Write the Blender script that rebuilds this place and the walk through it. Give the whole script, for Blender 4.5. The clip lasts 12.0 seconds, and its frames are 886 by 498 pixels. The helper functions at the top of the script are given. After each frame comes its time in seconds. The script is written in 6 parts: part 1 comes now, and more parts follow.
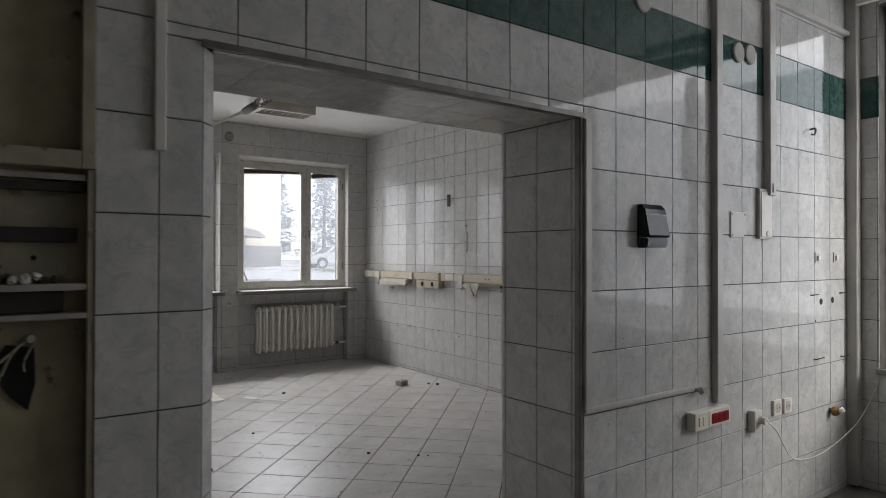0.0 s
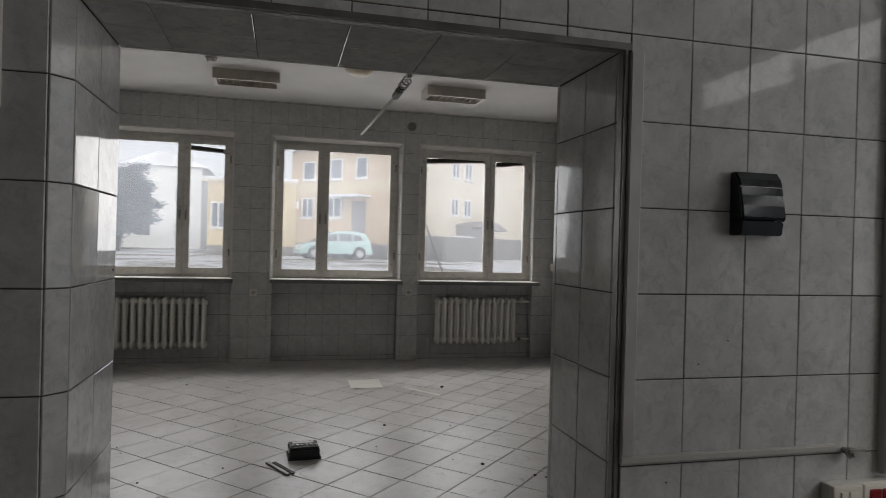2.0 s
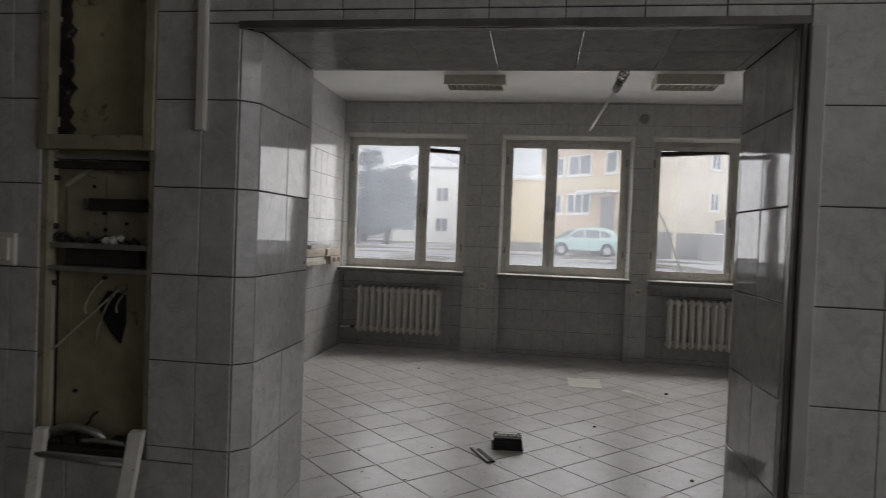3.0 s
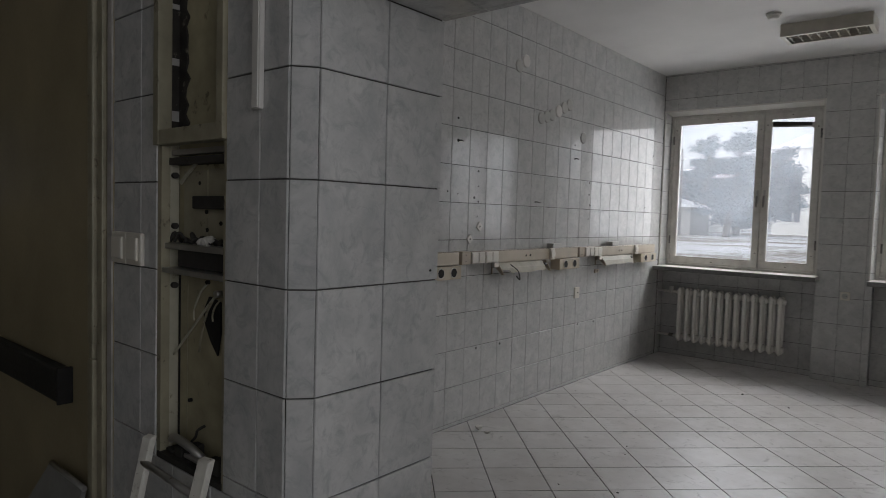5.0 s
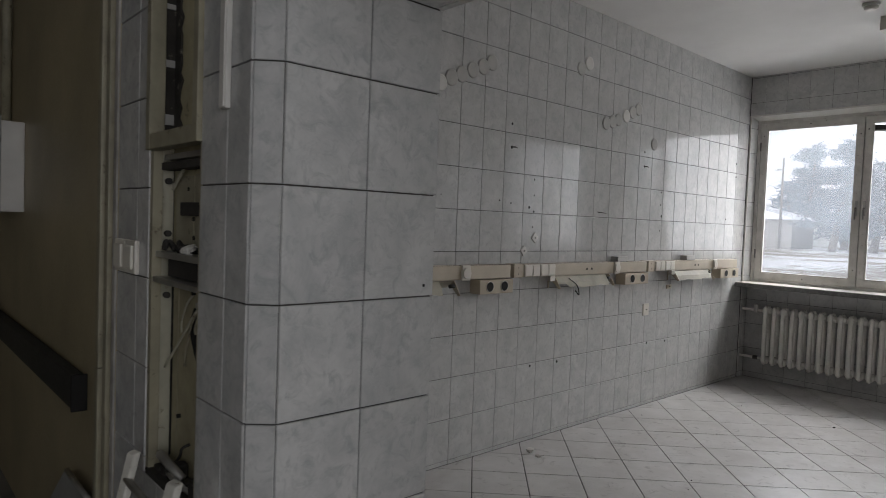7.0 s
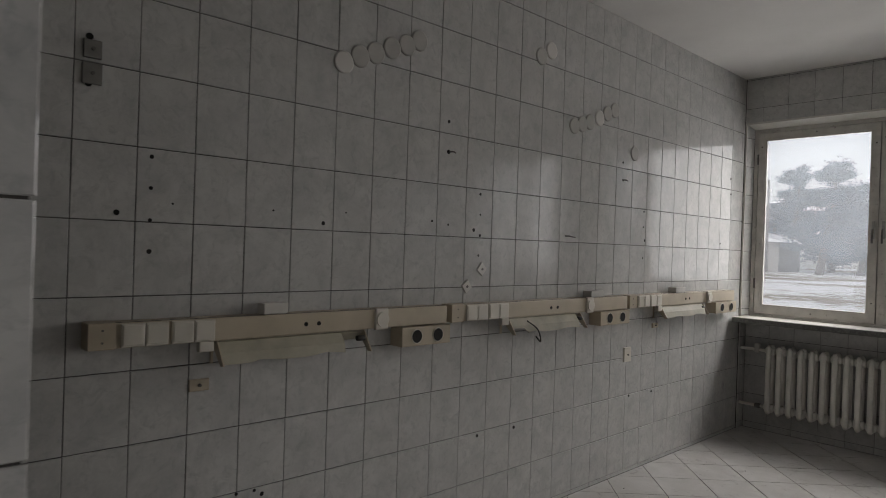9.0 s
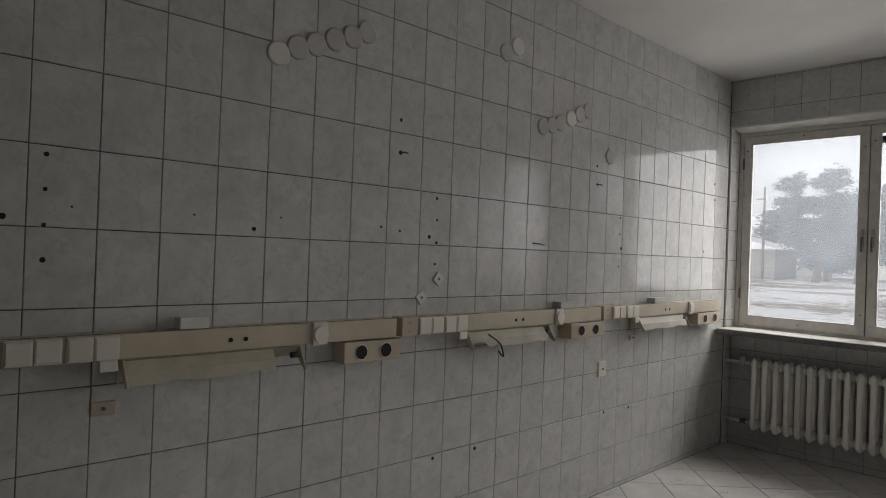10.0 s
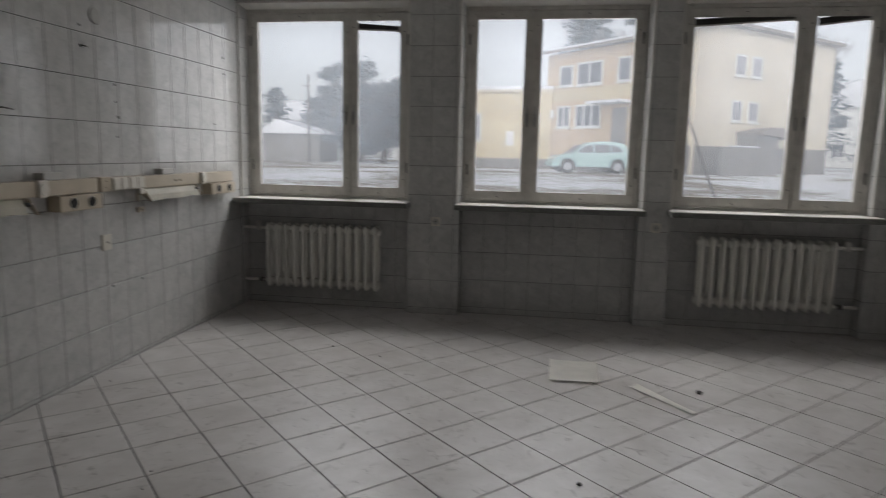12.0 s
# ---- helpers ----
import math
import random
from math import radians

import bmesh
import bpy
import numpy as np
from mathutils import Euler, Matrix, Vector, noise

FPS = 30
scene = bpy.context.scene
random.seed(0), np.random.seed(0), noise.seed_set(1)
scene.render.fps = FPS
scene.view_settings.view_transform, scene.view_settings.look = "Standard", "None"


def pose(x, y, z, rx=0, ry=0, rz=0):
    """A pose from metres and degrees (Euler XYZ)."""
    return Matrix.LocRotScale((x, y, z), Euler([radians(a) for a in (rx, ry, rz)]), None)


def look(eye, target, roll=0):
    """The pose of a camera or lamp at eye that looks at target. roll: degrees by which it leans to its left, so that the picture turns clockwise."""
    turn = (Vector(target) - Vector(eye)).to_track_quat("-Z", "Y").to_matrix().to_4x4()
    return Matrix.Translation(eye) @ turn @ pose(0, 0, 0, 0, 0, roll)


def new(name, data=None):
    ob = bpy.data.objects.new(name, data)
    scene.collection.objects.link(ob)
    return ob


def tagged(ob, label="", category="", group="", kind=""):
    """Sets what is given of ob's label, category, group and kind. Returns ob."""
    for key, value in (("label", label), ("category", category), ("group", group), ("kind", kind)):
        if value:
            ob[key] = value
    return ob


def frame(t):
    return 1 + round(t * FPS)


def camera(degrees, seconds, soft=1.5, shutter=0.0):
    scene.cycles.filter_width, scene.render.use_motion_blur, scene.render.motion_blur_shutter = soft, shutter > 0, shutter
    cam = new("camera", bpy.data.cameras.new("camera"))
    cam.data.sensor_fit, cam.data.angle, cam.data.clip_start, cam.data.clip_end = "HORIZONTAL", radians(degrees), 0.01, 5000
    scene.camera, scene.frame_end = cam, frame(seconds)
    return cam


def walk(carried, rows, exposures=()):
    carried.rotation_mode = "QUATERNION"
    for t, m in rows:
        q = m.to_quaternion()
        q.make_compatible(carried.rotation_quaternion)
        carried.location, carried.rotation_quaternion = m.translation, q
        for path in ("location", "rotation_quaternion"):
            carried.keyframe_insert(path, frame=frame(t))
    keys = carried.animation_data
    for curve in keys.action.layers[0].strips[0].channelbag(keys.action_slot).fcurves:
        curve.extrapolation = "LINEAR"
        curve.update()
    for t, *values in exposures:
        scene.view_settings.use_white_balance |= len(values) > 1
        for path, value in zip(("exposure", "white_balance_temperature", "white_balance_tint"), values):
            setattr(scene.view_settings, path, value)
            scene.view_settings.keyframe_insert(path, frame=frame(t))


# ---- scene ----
cam = camera(69.1, 12.0, soft=0.62, shutter=0.3)
PATH = [
    (0, (0.036, 0.072, 1.46), (1.221, 1.683, 1.477), 0.1),
    (0.5, (0.309, 0.1, 1.4), (1.471, 1.728, 1.413), 0.1),
    (1, (0.56, 0.099, 1.437), (1.551, 1.836, 1.449), 0.6),
    (1.5, (0.822, 0.129, 1.447), (1.549, 1.992, 1.443), 1.0),
    (2, (1.077, 0.153, 1.434), (1.562, 2.093, 1.426), 1.5),
    (2.5, (1.275, 0.112, 1.439), (1.408, 2.108, 1.419), 1.8),
    (3, (1.386, 0.107, 1.456), (1.103, 2.086, 1.41), 2.2),
    (3.5, (1.519, 0.296, 1.436), (0.917, 2.202, 1.363), 2.1),
    (3.7, (1.587, 0.397, 1.44), (0.853, 2.256, 1.372), 1.9),
    (5.3, (1.755, 1.006, 1.494), (0.394, 2.468, 1.396), 2.0),
    (5.5, (1.762, 1.015, 1.489), (0.36, 2.439, 1.404), 2.3),
    (6, (1.78, 1.027, 1.484), (0.327, 2.399, 1.405), 2.2),
    (6.5, (1.815, 1.106, 1.498), (0.334, 2.447, 1.42), 2.1),
    (6.7, (1.82, 1.148, 1.495), (0.34, 2.49, 1.413), 2.1),
    (8.3, (1.414, 1.903, 1.514), (-0.049, 3.266, 1.468), 1.9),
    (8.5, (1.362, 1.991, 1.519), (-0.096, 3.36, 1.496), 1.9),
    (9, (1.294, 2.182, 1.529), (-0.162, 3.552, 1.521), 1.9),
    (9.5, (1.246, 2.373, 1.553), (-0.21, 3.745, 1.548), 2.0),
    (10, (1.273, 2.503, 1.546), (-0.18, 3.877, 1.557), 2.1),
    (10.5, (1.394, 2.551, 1.525), (-0.022, 3.963, 1.501), 2.3),
    (11, (1.511, 2.568, 1.496), (0.368, 4.206, 1.391), 2.2),
    (11.5, (1.602, 2.524, 1.448), (0.84, 4.364, 1.261), 1.7),
    (12, (1.692, 2.49, 1.437), (1.388, 4.444, 1.14), 1.2),
]
EXPOSURES = [(0, 1.71, 6350, 11), (0.5, 1.39, 6450, 11), (1, 1.3, 6450, 11), (2, 1.17, 6550, 11), (2.5, 1.13, 6550, 11), (3.5, 1.02, 6550, 11), (5.5, 1.58, 6250, 11), (6.5, 1.76, 6250, 11), (8.5, 1.17, 6650, 11), (9.5, 1.27, 6650, 11), (10.5, 1.32, 6650, 11), (11, 1.05, 6450, 11), (12, 0.98, 6450, 11)]
walk(cam, [(t, look(eye, target, roll)) for t, eye, target, roll in PATH], EXPOSURES)

# ---- light ----
world = bpy.data.worlds.new("overcast")
scene.world = world
world.use_nodes = True
wn = world.node_tree.nodes
sky = wn.new("ShaderNodeTexSky")
sky.sky_type, sky.sun_disc = "NISHITA", False
sky.sun_elevation, sky.sun_rotation = radians(24), radians(200)
sky.air_density, sky.dust_density, sky.ozone_density = 1.0, 2.0, 1.0
grey = wn.new("ShaderNodeHueSaturation")
grey.inputs["Saturation"].default_value = 0.15
world.node_tree.links.new(sky.outputs[0], grey.inputs["Color"])
world.node_tree.links.new(grey.outputs[0], wn["Background"].inputs["Color"])
wn["Background"].inputs["Strength"].default_value = 0.105

sun_data = bpy.data.lights.new("sun", "SUN")
sun_data.energy, sun_data.angle, sun_data.color = 1.0, radians(30), (1.0, 0.96, 0.9)
sun = new("sun", sun_data)
sun.matrix_world = look((0, 0, 30), (-8, 20, 18))


def window_light(name, place, target, width, height, power, tint=(1.0, 0.987, 0.972)):
    """The sky's light that comes in through one window."""
    data = bpy.data.lights.new(name, "AREA")
    data.shape, data.size, data.size_y, data.energy, data.color = "RECTANGLE", width, height, power, tint
    lamp = new(name, data)
    lamp.matrix_world = look(place, target)


for wx, ww in ((-0.27, 1.48), (1.72, 1.44), (3.50, 1.46)):
    window_light("window_light", (wx, 8.84, 2.08), (wx, 7.84, 1.80), ww, 1.70, 18.0)
    window_light("window_light", (wx, 9.12, 3.35), (wx, 7.3, 0.9), ww, 1.35, 34.0)
window_light("window_light", (4.93, 0.09, 1.98), (2.0, 0.09, 1.2), 3.1, 2.0, 15.0, (0.99, 0.985, 0.985))


# ---- materials ----
class Mat:
    """A small builder round one node material."""

    def __init__(self, name, rough=0.5, metal=0.0, spec=0.5):
        self.m = bpy.data.materials.new(name)
        self.m.use_nodes = True
        self.t = self.m.node_tree
        self.b = self.t.nodes["Principled BSDF"]
        self.b.inputs["Roughness"].default_value = rough
        self.b.inputs["Metallic"].default_value = metal
        self.b.inputs["Specular IOR Level"].default_value = spec
        self.vec = None

    def node(self, kind):
        return self.t.nodes.new("ShaderNode" + kind)

    def link(self, a, b):
        self.t.links.new(a, b)

    def coords(self, per_piece=False):
        geo = self.node("NewGeometry")
        if not per_piece:
            self.vec = geo.outputs["Position"]
            return self.vec
        info = self.node("ObjectInfo")
        add = self.node("Math")
        add.operation = "ADD"
        self.link(info.outputs["Random"], add.inputs[0])
        self.link(geo.outputs["Random Per Island"], add.inputs[1])
        comb = self.node("CombineXYZ")
        for k, f in enumerate((17.0, 9.0, 23.0)):
            mul = self.node("Math")
            mul.operation = "MULTIPLY"
            mul.inputs[1].default_value = f
            self.link(add.outputs[0], mul.inputs[0])
            self.link(mul.outputs[0], comb.inputs[k])
        va = self.node("VectorMath")
        self.link(geo.outputs["Position"], va.inputs[0])
        self.link(comb.outputs[0], va.inputs[1])
        self.vec = va.outputs[0]
        self.rand = add.outputs[0]
        return self.vec

    def noise(self, scale, detail=4.0, rough=0.55, distort=0.0):
        n = self.node("TexNoise")
        n.inputs["Scale"].default_value = scale
        n.inputs["Detail"].default_value = detail
        n.inputs["Roughness"].default_value = rough
        n.inputs["Distortion"].default_value = distort
        self.link(self.vec, n.inputs["Vector"])
        return n.outputs["Fac"]

    def ramp(self, fac, stops):
        r = self.node("ValToRGB")
        r.color_ramp.elements[0].position, r.color_ramp.elements[1].position = stops[0][0], stops[-1][0]
        for p, _ in stops[1:-1]:
            r.color_ramp.elements.new(p)
        for e, (p, c) in zip(r.color_ramp.elements, stops):
            e.position = p
            e.color = (*c, 1) if not isinstance(c, (int, float)) else (c, c, c, 1)
        self.link(fac, r.inputs[0])
        return r.outputs[0]

    def mix(self, fac, a, b):
        m = self.node("Mix")
        m.data_type = "RGBA"
        if isinstance(fac, (int, float)):
            m.inputs[0].default_value = fac
        else:
            self.link(fac, m.inputs[0])
        for v, k in ((a, 6), (b, 7)):
            if isinstance(v, tuple):
                m.inputs[k].default_value = (*v, 1)
            else:
                self.link(v, m.inputs[k])
        return m.outputs[2]

    def bump(self, fac, strength=0.2, dist=0.002):
        b = self.node("Bump")
        b.inputs["Strength"].default_value = strength
        b.inputs["Distance"].default_value = dist
        self.link(fac, b.inputs["Height"])
        self.link(b.outputs[0], self.b.inputs["Normal"])

    def colour(self, c):
        if isinstance(c, tuple):
            self.b.inputs["Base Color"].default_value = (*c, 1)
        else:
            self.link(c, self.b.inputs["Base Color"])

    def rough(self, fac, lo, hi):
        r = self.node("MapRange")
        r.inputs["To Min"].default_value, r.inputs["To Max"].default_value = lo, hi
        self.link(fac, r.inputs["Value"])
        self.link(r.outputs[0], self.b.inputs["Roughness"])


def plain(name, c, rough=0.5, metal=0.0, vary=0.12, scale=9.0, grain=70.0, bump=0.08, worn=None):
    """Paint, plastic or metal: base colour with two scales of variation."""
    k = Mat(name, rough, metal)
    k.coords()
    big, small = k.noise(scale, 5), k.noise(grain, 3)
    lo, hi = tuple(v * (1 - vary) for v in c), tuple(min(1, v * (1 + vary)) for v in c)
    col = k.mix(k.ramp(big, [(0.3, 0.0), (0.7, 1.0)]), lo, hi)
    if worn:
        col = k.mix(k.ramp(k.noise(scale * 2.3, 6, 0.7), [(0.60, 0.0), (0.68, 1.0)]), col, worn)
    k.colour(col)
    k.rough(small, max(0.03, rough - 0.08), min(1, rough + 0.1))
    if bump:
        k.bump(small, bump, 0.001)
    return k.m


def tile_material(name, base, vein, rough, vein_scale=5.0):
    """Glazed tile: soft marble clouds, a few faint veins, a slightly wavy glaze."""
    k = Mat(name, rough, 0.0, 0.42)
    k.coords(per_piece=True)
    cloud = k.ramp(k.noise(vein_scale * 1.6, 7, 0.62, 0.5), [(0.36, 0.0), (0.66, 1.0)])
    col = k.mix(cloud, base, tuple(0.45 * v + 0.55 * w for v, w in zip(base, vein)))
    smoke = k.ramp(k.noise(vein_scale * 4.2, 6, 0.7, 0.9), [(0.50, 0.0), (0.70, 0.75)])
    col = k.mix(smoke, col, vein)
    streak = k.ramp(k.noise(vein_scale * 1.1, 8, 0.7, 1.6), [(0.46, 0.0), (0.50, 0.16), (0.55, 0.0)])
    col = k.mix(streak, col, tuple(v * 0.9 for v in vein))
    shade = k.node("MapRange")
    shade.inputs["From Max"].default_value = 2.0
    shade.inputs["To Min"].default_value, shade.inputs["To Max"].default_value = 0.0, 0.22
    k.link(k.rand, shade.inputs["Value"])
    col = k.mix(shade.outputs[0], col, vein)
    k.colour(col)
    k.rough(k.noise(38, 3), rough * 0.75, rough * 1.5)
    k.bump(k.noise(5.0, 2), 0.09, 0.004)
    return k.m


M_TILE = tile_material("glazed_wall_tile", (0.60, 0.593, 0.575), (0.34, 0.345, 0.342), 0.04)
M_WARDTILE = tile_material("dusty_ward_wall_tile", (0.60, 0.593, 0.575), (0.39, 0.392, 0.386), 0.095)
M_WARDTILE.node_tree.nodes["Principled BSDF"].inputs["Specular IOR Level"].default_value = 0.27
M_GREEN = tile_material("green_marbled_tile", (0.010, 0.040, 0.034), (0.075, 0.135, 0.118), 0.045, 9.0)


def floor_tile_material():
    k = Mat("floor_tile", 0.3)
    k.coords(per_piece=True)
    geo = k.node("NewGeometry")
    fine = k.noise(60, 4)
    col = k.mix(k.ramp(k.noise(7, 5), [(0.3, 0.0), (0.7, 1.0)]), (0.57, 0.552, 0.537), (0.485, 0.467, 0.452))
    k.vec = geo.outputs["Position"]
    dust = k.ramp(k.noise(1.7, 6, 0.65, 0.6), [(0.45, 0.0), (0.75, 1.0)])
    col = k.mix(dust, col, (0.41, 0.39, 0.372))
    smudge = k.ramp(k.noise(9.0, 8, 0.75, 1.5), [(0.56, 0.0), (0.69, 0.8)])
    col = k.mix(smudge, col, (0.22, 0.205, 0.195))
    k.colour(col)
    k.rough(fine, 0.24, 0.42)
    k.bump(fine, 0.1, 0.001)
    return k.m


M_FLOOR = floor_tile_material()
M_GROUT = plain("wall_grout", (0.065, 0.061, 0.055), 0.9, vary=0.4)
M_GROUT_WARD = plain("ward_wall_grout", (0.11, 0.105, 0.097), 0.9, vary=0.4)
M_FGROUT = plain("floor_grout", (0.028, 0.025, 0.023), 0.9, vary=0.35)
M_PLASTER = plain("ceiling_paint", (0.62, 0.605, 0.585), 0.85, vary=0.05, scale=2.0)
M_OLIVE = plain("olive_oil_paint", (0.31, 0.26, 0.16), 0.42, vary=0.22, scale=1.6, worn=None)
M_HALLFLOOR = plain("hall_linoleum", (0.20, 0.19, 0.17), 0.45, vary=0.4, scale=3.0)
M_WINPAINT = plain("window_paint", (0.55, 0.53, 0.49), 0.4, vary=0.12, scale=12, worn=(0.36, 0.33, 0.29))
M_SILL = plain("terrazzo_sill", (0.17, 0.17, 0.16), 0.3, vary=0.35, scale=60, grain=150)
M_RAD = plain("radiator_enamel", (0.86, 0.84, 0.78), 0.35, vary=0.06, worn=None)
M_PVC = plain("white_pvc", (0.62, 0.60, 0.56), 0.4, vary=0.07)
M_PVCGREY = plain("grey_pvc", (0.43, 0.42, 0.395), 0.4, vary=0.1)
M_BEIGE = plain("beige_lacquered_metal", (0.47, 0.405, 0.305), 0.4, vary=0.1, scale=6)
M_BEIGE_IN = plain("lamp_reflector", (0.40, 0.375, 0.295), 0.6, vary=0.15)
M_SWITCH = plain("ivory_switch", (0.64, 0.605, 0.53), 0.35, vary=0.04)
M_BLACK = plain("black_gloss_plastic", (0.014, 0.019, 0.021), 0.09, vary=0.3, bump=0.02)
M_DARK = plain("dark_hole", (0.012, 0.011, 0.01), 0.9, vary=0.3)
M_RUBBER = plain("black_rubber_rail", (0.018, 0.018, 0.018), 0.55, vary=0.3)
M_RED = plain("red_socket", (0.20, 0.008, 0.012), 0.3, vary=0.15)
M_STEEL = plain("galvanised_steel", (0.42, 0.41, 0.39), 0.38, 0.8, vary=0.2, worn=(0.2, 0.15, 0.1))
M_DARKSTEEL = plain("dark_angle_profile", (0.17, 0.16, 0.15), 0.4, 0.5, vary=0.3)
M_BRASS = plain("tarnished_brass", (0.35, 0.22, 0.10), 0.4, 0.9, vary=0.3)
M_CABPAINT = plain("cabinet_beige_paint", (0.28, 0.255, 0.18), 0.5, vary=0.25, worn=(0.12, 0.095, 0.06))
M_CABBACK = plain("cabinet_back_board", (0.33, 0.295, 0.19), 0.7, vary=0.35, scale=5, worn=(0.07, 0.055, 0.035))
M_SOOT = plain("sooty_bakelite", (0.03, 0.027, 0.024), 0.7, vary=0.4)
M_WHITEPAINT = plain("chipped_white_paint", (0.62, 0.60, 0.54), 0.5, vary=0.12, scale=20, worn=(0.18, 0.13, 0.08))
M_PAPER = plain("paper", (0.84, 0.825, 0.78), 0.9, vary=0.05)
M_LAMPBODY = plain("lamp_housing", (0.52, 0.49, 0.42), 0.45, vary=0.1)
M_LOUVRE = plain("lamp_louvre", (0.45, 0.43, 0.37), 0.3, 0.3, vary=0.1)
M_OPAL = plain("yellowed_opal_plastic", (0.62, 0.55, 0.40), 0.3, vary=0.08)
M_PLASTER_PLUG = plain("plaster_plug", (0.43, 0.42, 0.395), 0.85, vary=0.12)
M_BOARD = plain("grey_board", (0.22, 0.215, 0.20), 0.6, vary=0.12)
M_DEBRIS = plain("mortar_crumb", (0.38, 0.36, 0.33), 0.9, vary=0.3)
M_DEBRISDARK = plain("dark_crumb", (0.05, 0.045, 0.04), 0.9, vary=0.3)


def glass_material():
    k = Mat("haze_veiled_glass")
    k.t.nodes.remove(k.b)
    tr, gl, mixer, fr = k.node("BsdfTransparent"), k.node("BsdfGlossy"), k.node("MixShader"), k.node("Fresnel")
    # Grey tint only dims the view outside; the panes cast no shadow.
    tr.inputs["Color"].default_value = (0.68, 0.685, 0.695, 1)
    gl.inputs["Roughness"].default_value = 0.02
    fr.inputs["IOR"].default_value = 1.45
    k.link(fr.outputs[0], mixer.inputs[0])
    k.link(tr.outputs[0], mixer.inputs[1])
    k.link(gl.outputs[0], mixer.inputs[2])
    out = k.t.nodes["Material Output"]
    # Translucent layer paints outdoor haze onto the pane; dusty mixes it in.
    veil, dusty = k.node("BsdfTranslucent"), k.node("MixShader")
    veil.inputs["Color"].default_value = (0.76, 0.81, 0.88, 1)
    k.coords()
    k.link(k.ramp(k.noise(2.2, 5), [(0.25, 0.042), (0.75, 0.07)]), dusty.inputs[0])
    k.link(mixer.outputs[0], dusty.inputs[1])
    k.link(veil.outputs[0], dusty.inputs[2])
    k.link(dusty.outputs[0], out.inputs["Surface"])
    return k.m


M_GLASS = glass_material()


# ---- building helpers ----
def add_box(bm, x0, x1, y0, y1, z0, z1):
    v = [bm.verts.new(p) for p in ((x0, y0, z0), (x1, y0, z0), (x1, y1, z0), (x0, y1, z0), (x0, y0, z1), (x1, y0, z1), (x1, y1, z1), (x0, y1, z1))]
    return [bm.faces.new([v[i] for i in f]) for f in ((0, 3, 2, 1), (4, 5, 6, 7), (0, 1, 5, 4), (1, 2, 6, 5), (2, 3, 7, 6), (3, 0, 4, 7))]


def boxes(*bs):
    bm = bmesh.new()
    for b in bs:
        add_box(bm, *b)
    return bm


def rbox(x0, x1, y0, y1, z0, z1, r=0.004, seg=2):
    """A box with rounded edges."""
    bm = boxes((x0, x1, y0, y1, z0, z1))
    bmesh.ops.bevel(bm, geom=bm.edges[:], offset=r, segments=seg, affect="EDGES", profile=0.6)
    return bm


def tube(points, r, sides=10, caps=True, radii=None):
    """A tube along points."""
    bm = bmesh.new()
    pts = [Vector(p) for p in points]
    rings, up = [], Vector((0, 0, 1))
    for i, p in enumerate(pts):
        d = (pts[min(i + 1, len(pts) - 1)] - pts[max(i - 1, 0)]).normalized()
        ref = up if abs(d.dot(up)) < 0.95 else Vector((1, 0, 0))
        a = d.cross(ref).normalized()
        b = d.cross(a)
        rr = radii[i] if radii else r
        rings.append([bm.verts.new(p + rr * (math.cos(k * math.tau / sides) * a + math.sin(k * math.tau / sides) * b)) for k in range(sides)])
    for q, w in zip(rings, rings[1:]):
        for k in range(sides):
            f = bm.faces.new((q[k], q[(k + 1) % sides], w[(k + 1) % sides], w[k]))
            f.smooth = True
    if caps:
        bm.faces.new(rings[0])
        bm.faces.new(rings[-1][::-1])
    bmesh.ops.recalc_face_normals(bm, faces=bm.faces[:])
    return bm


def arc(points, n=24):
    """A smooth line through points (Catmull-Rom)."""
    p = [Vector(q) for q in points]
    p = [2 * p[0] - p[1]] + p + [2 * p[-1] - p[-2]]
    out = []
    for i in range(1, len(p) - 2):
        for k in range(n):
            t = k / n
            a, b, c, d = p[i - 1], p[i], p[i + 1], p[i + 2]
            out.append(0.5 * (2 * b + (c - a) * t + (2 * a - 5 * b + 4 * c - d) * t * t + (3 * b - a - 3 * c + d) * t ** 3))
    return out + [p[-2]]


def prism(outline, depth, axis="y"):
    """A closed outline of (a, b) drawn out over depth along an axis."""
    bm = bmesh.new()
    def at(a, b, c):
        return (a, c, b) if axis == "y" else (c, a, b) if axis == "x" else (a, b, c)
    lo = [bm.verts.new(at(a, b, depth[0])) for a, b in outline]
    hi = [bm.verts.new(at(a, b, depth[1])) for a, b in outline]
    n = len(outline)
    bm.faces.new(lo)
    bm.faces.new(hi[::-1])
    for k in range(n):
        bm.faces.new((lo[k], hi[k], hi[(k + 1) % n], lo[(k + 1) % n]))
    bmesh.ops.recalc_face_normals(bm, faces=bm.faces[:])
    return bm


def mesh_of(name, bm, material):
    me = bpy.data.meshes.new(name)
    bm.to_mesh(me)
    bm.free()
    me.materials.append(material)
    return me


def part(name, bm, material, parent, label=""):
    ob = new(name, mesh_of(name, bm, material))
    ob.parent = parent
    if label:
        tagged(ob, label)
    return ob


def thing(name, label, category, m=None, group=""):
    ob = new(name)
    ob.empty_display_size = 0.1
    if m is not None:
        ob.matrix_basis = m
    return tagged(ob, label, category, group)


def solid(name, bm, material, label, category, kind="", group=""):
    return tagged(new(name, mesh_of(name, bm, material)), label, category, group, kind)


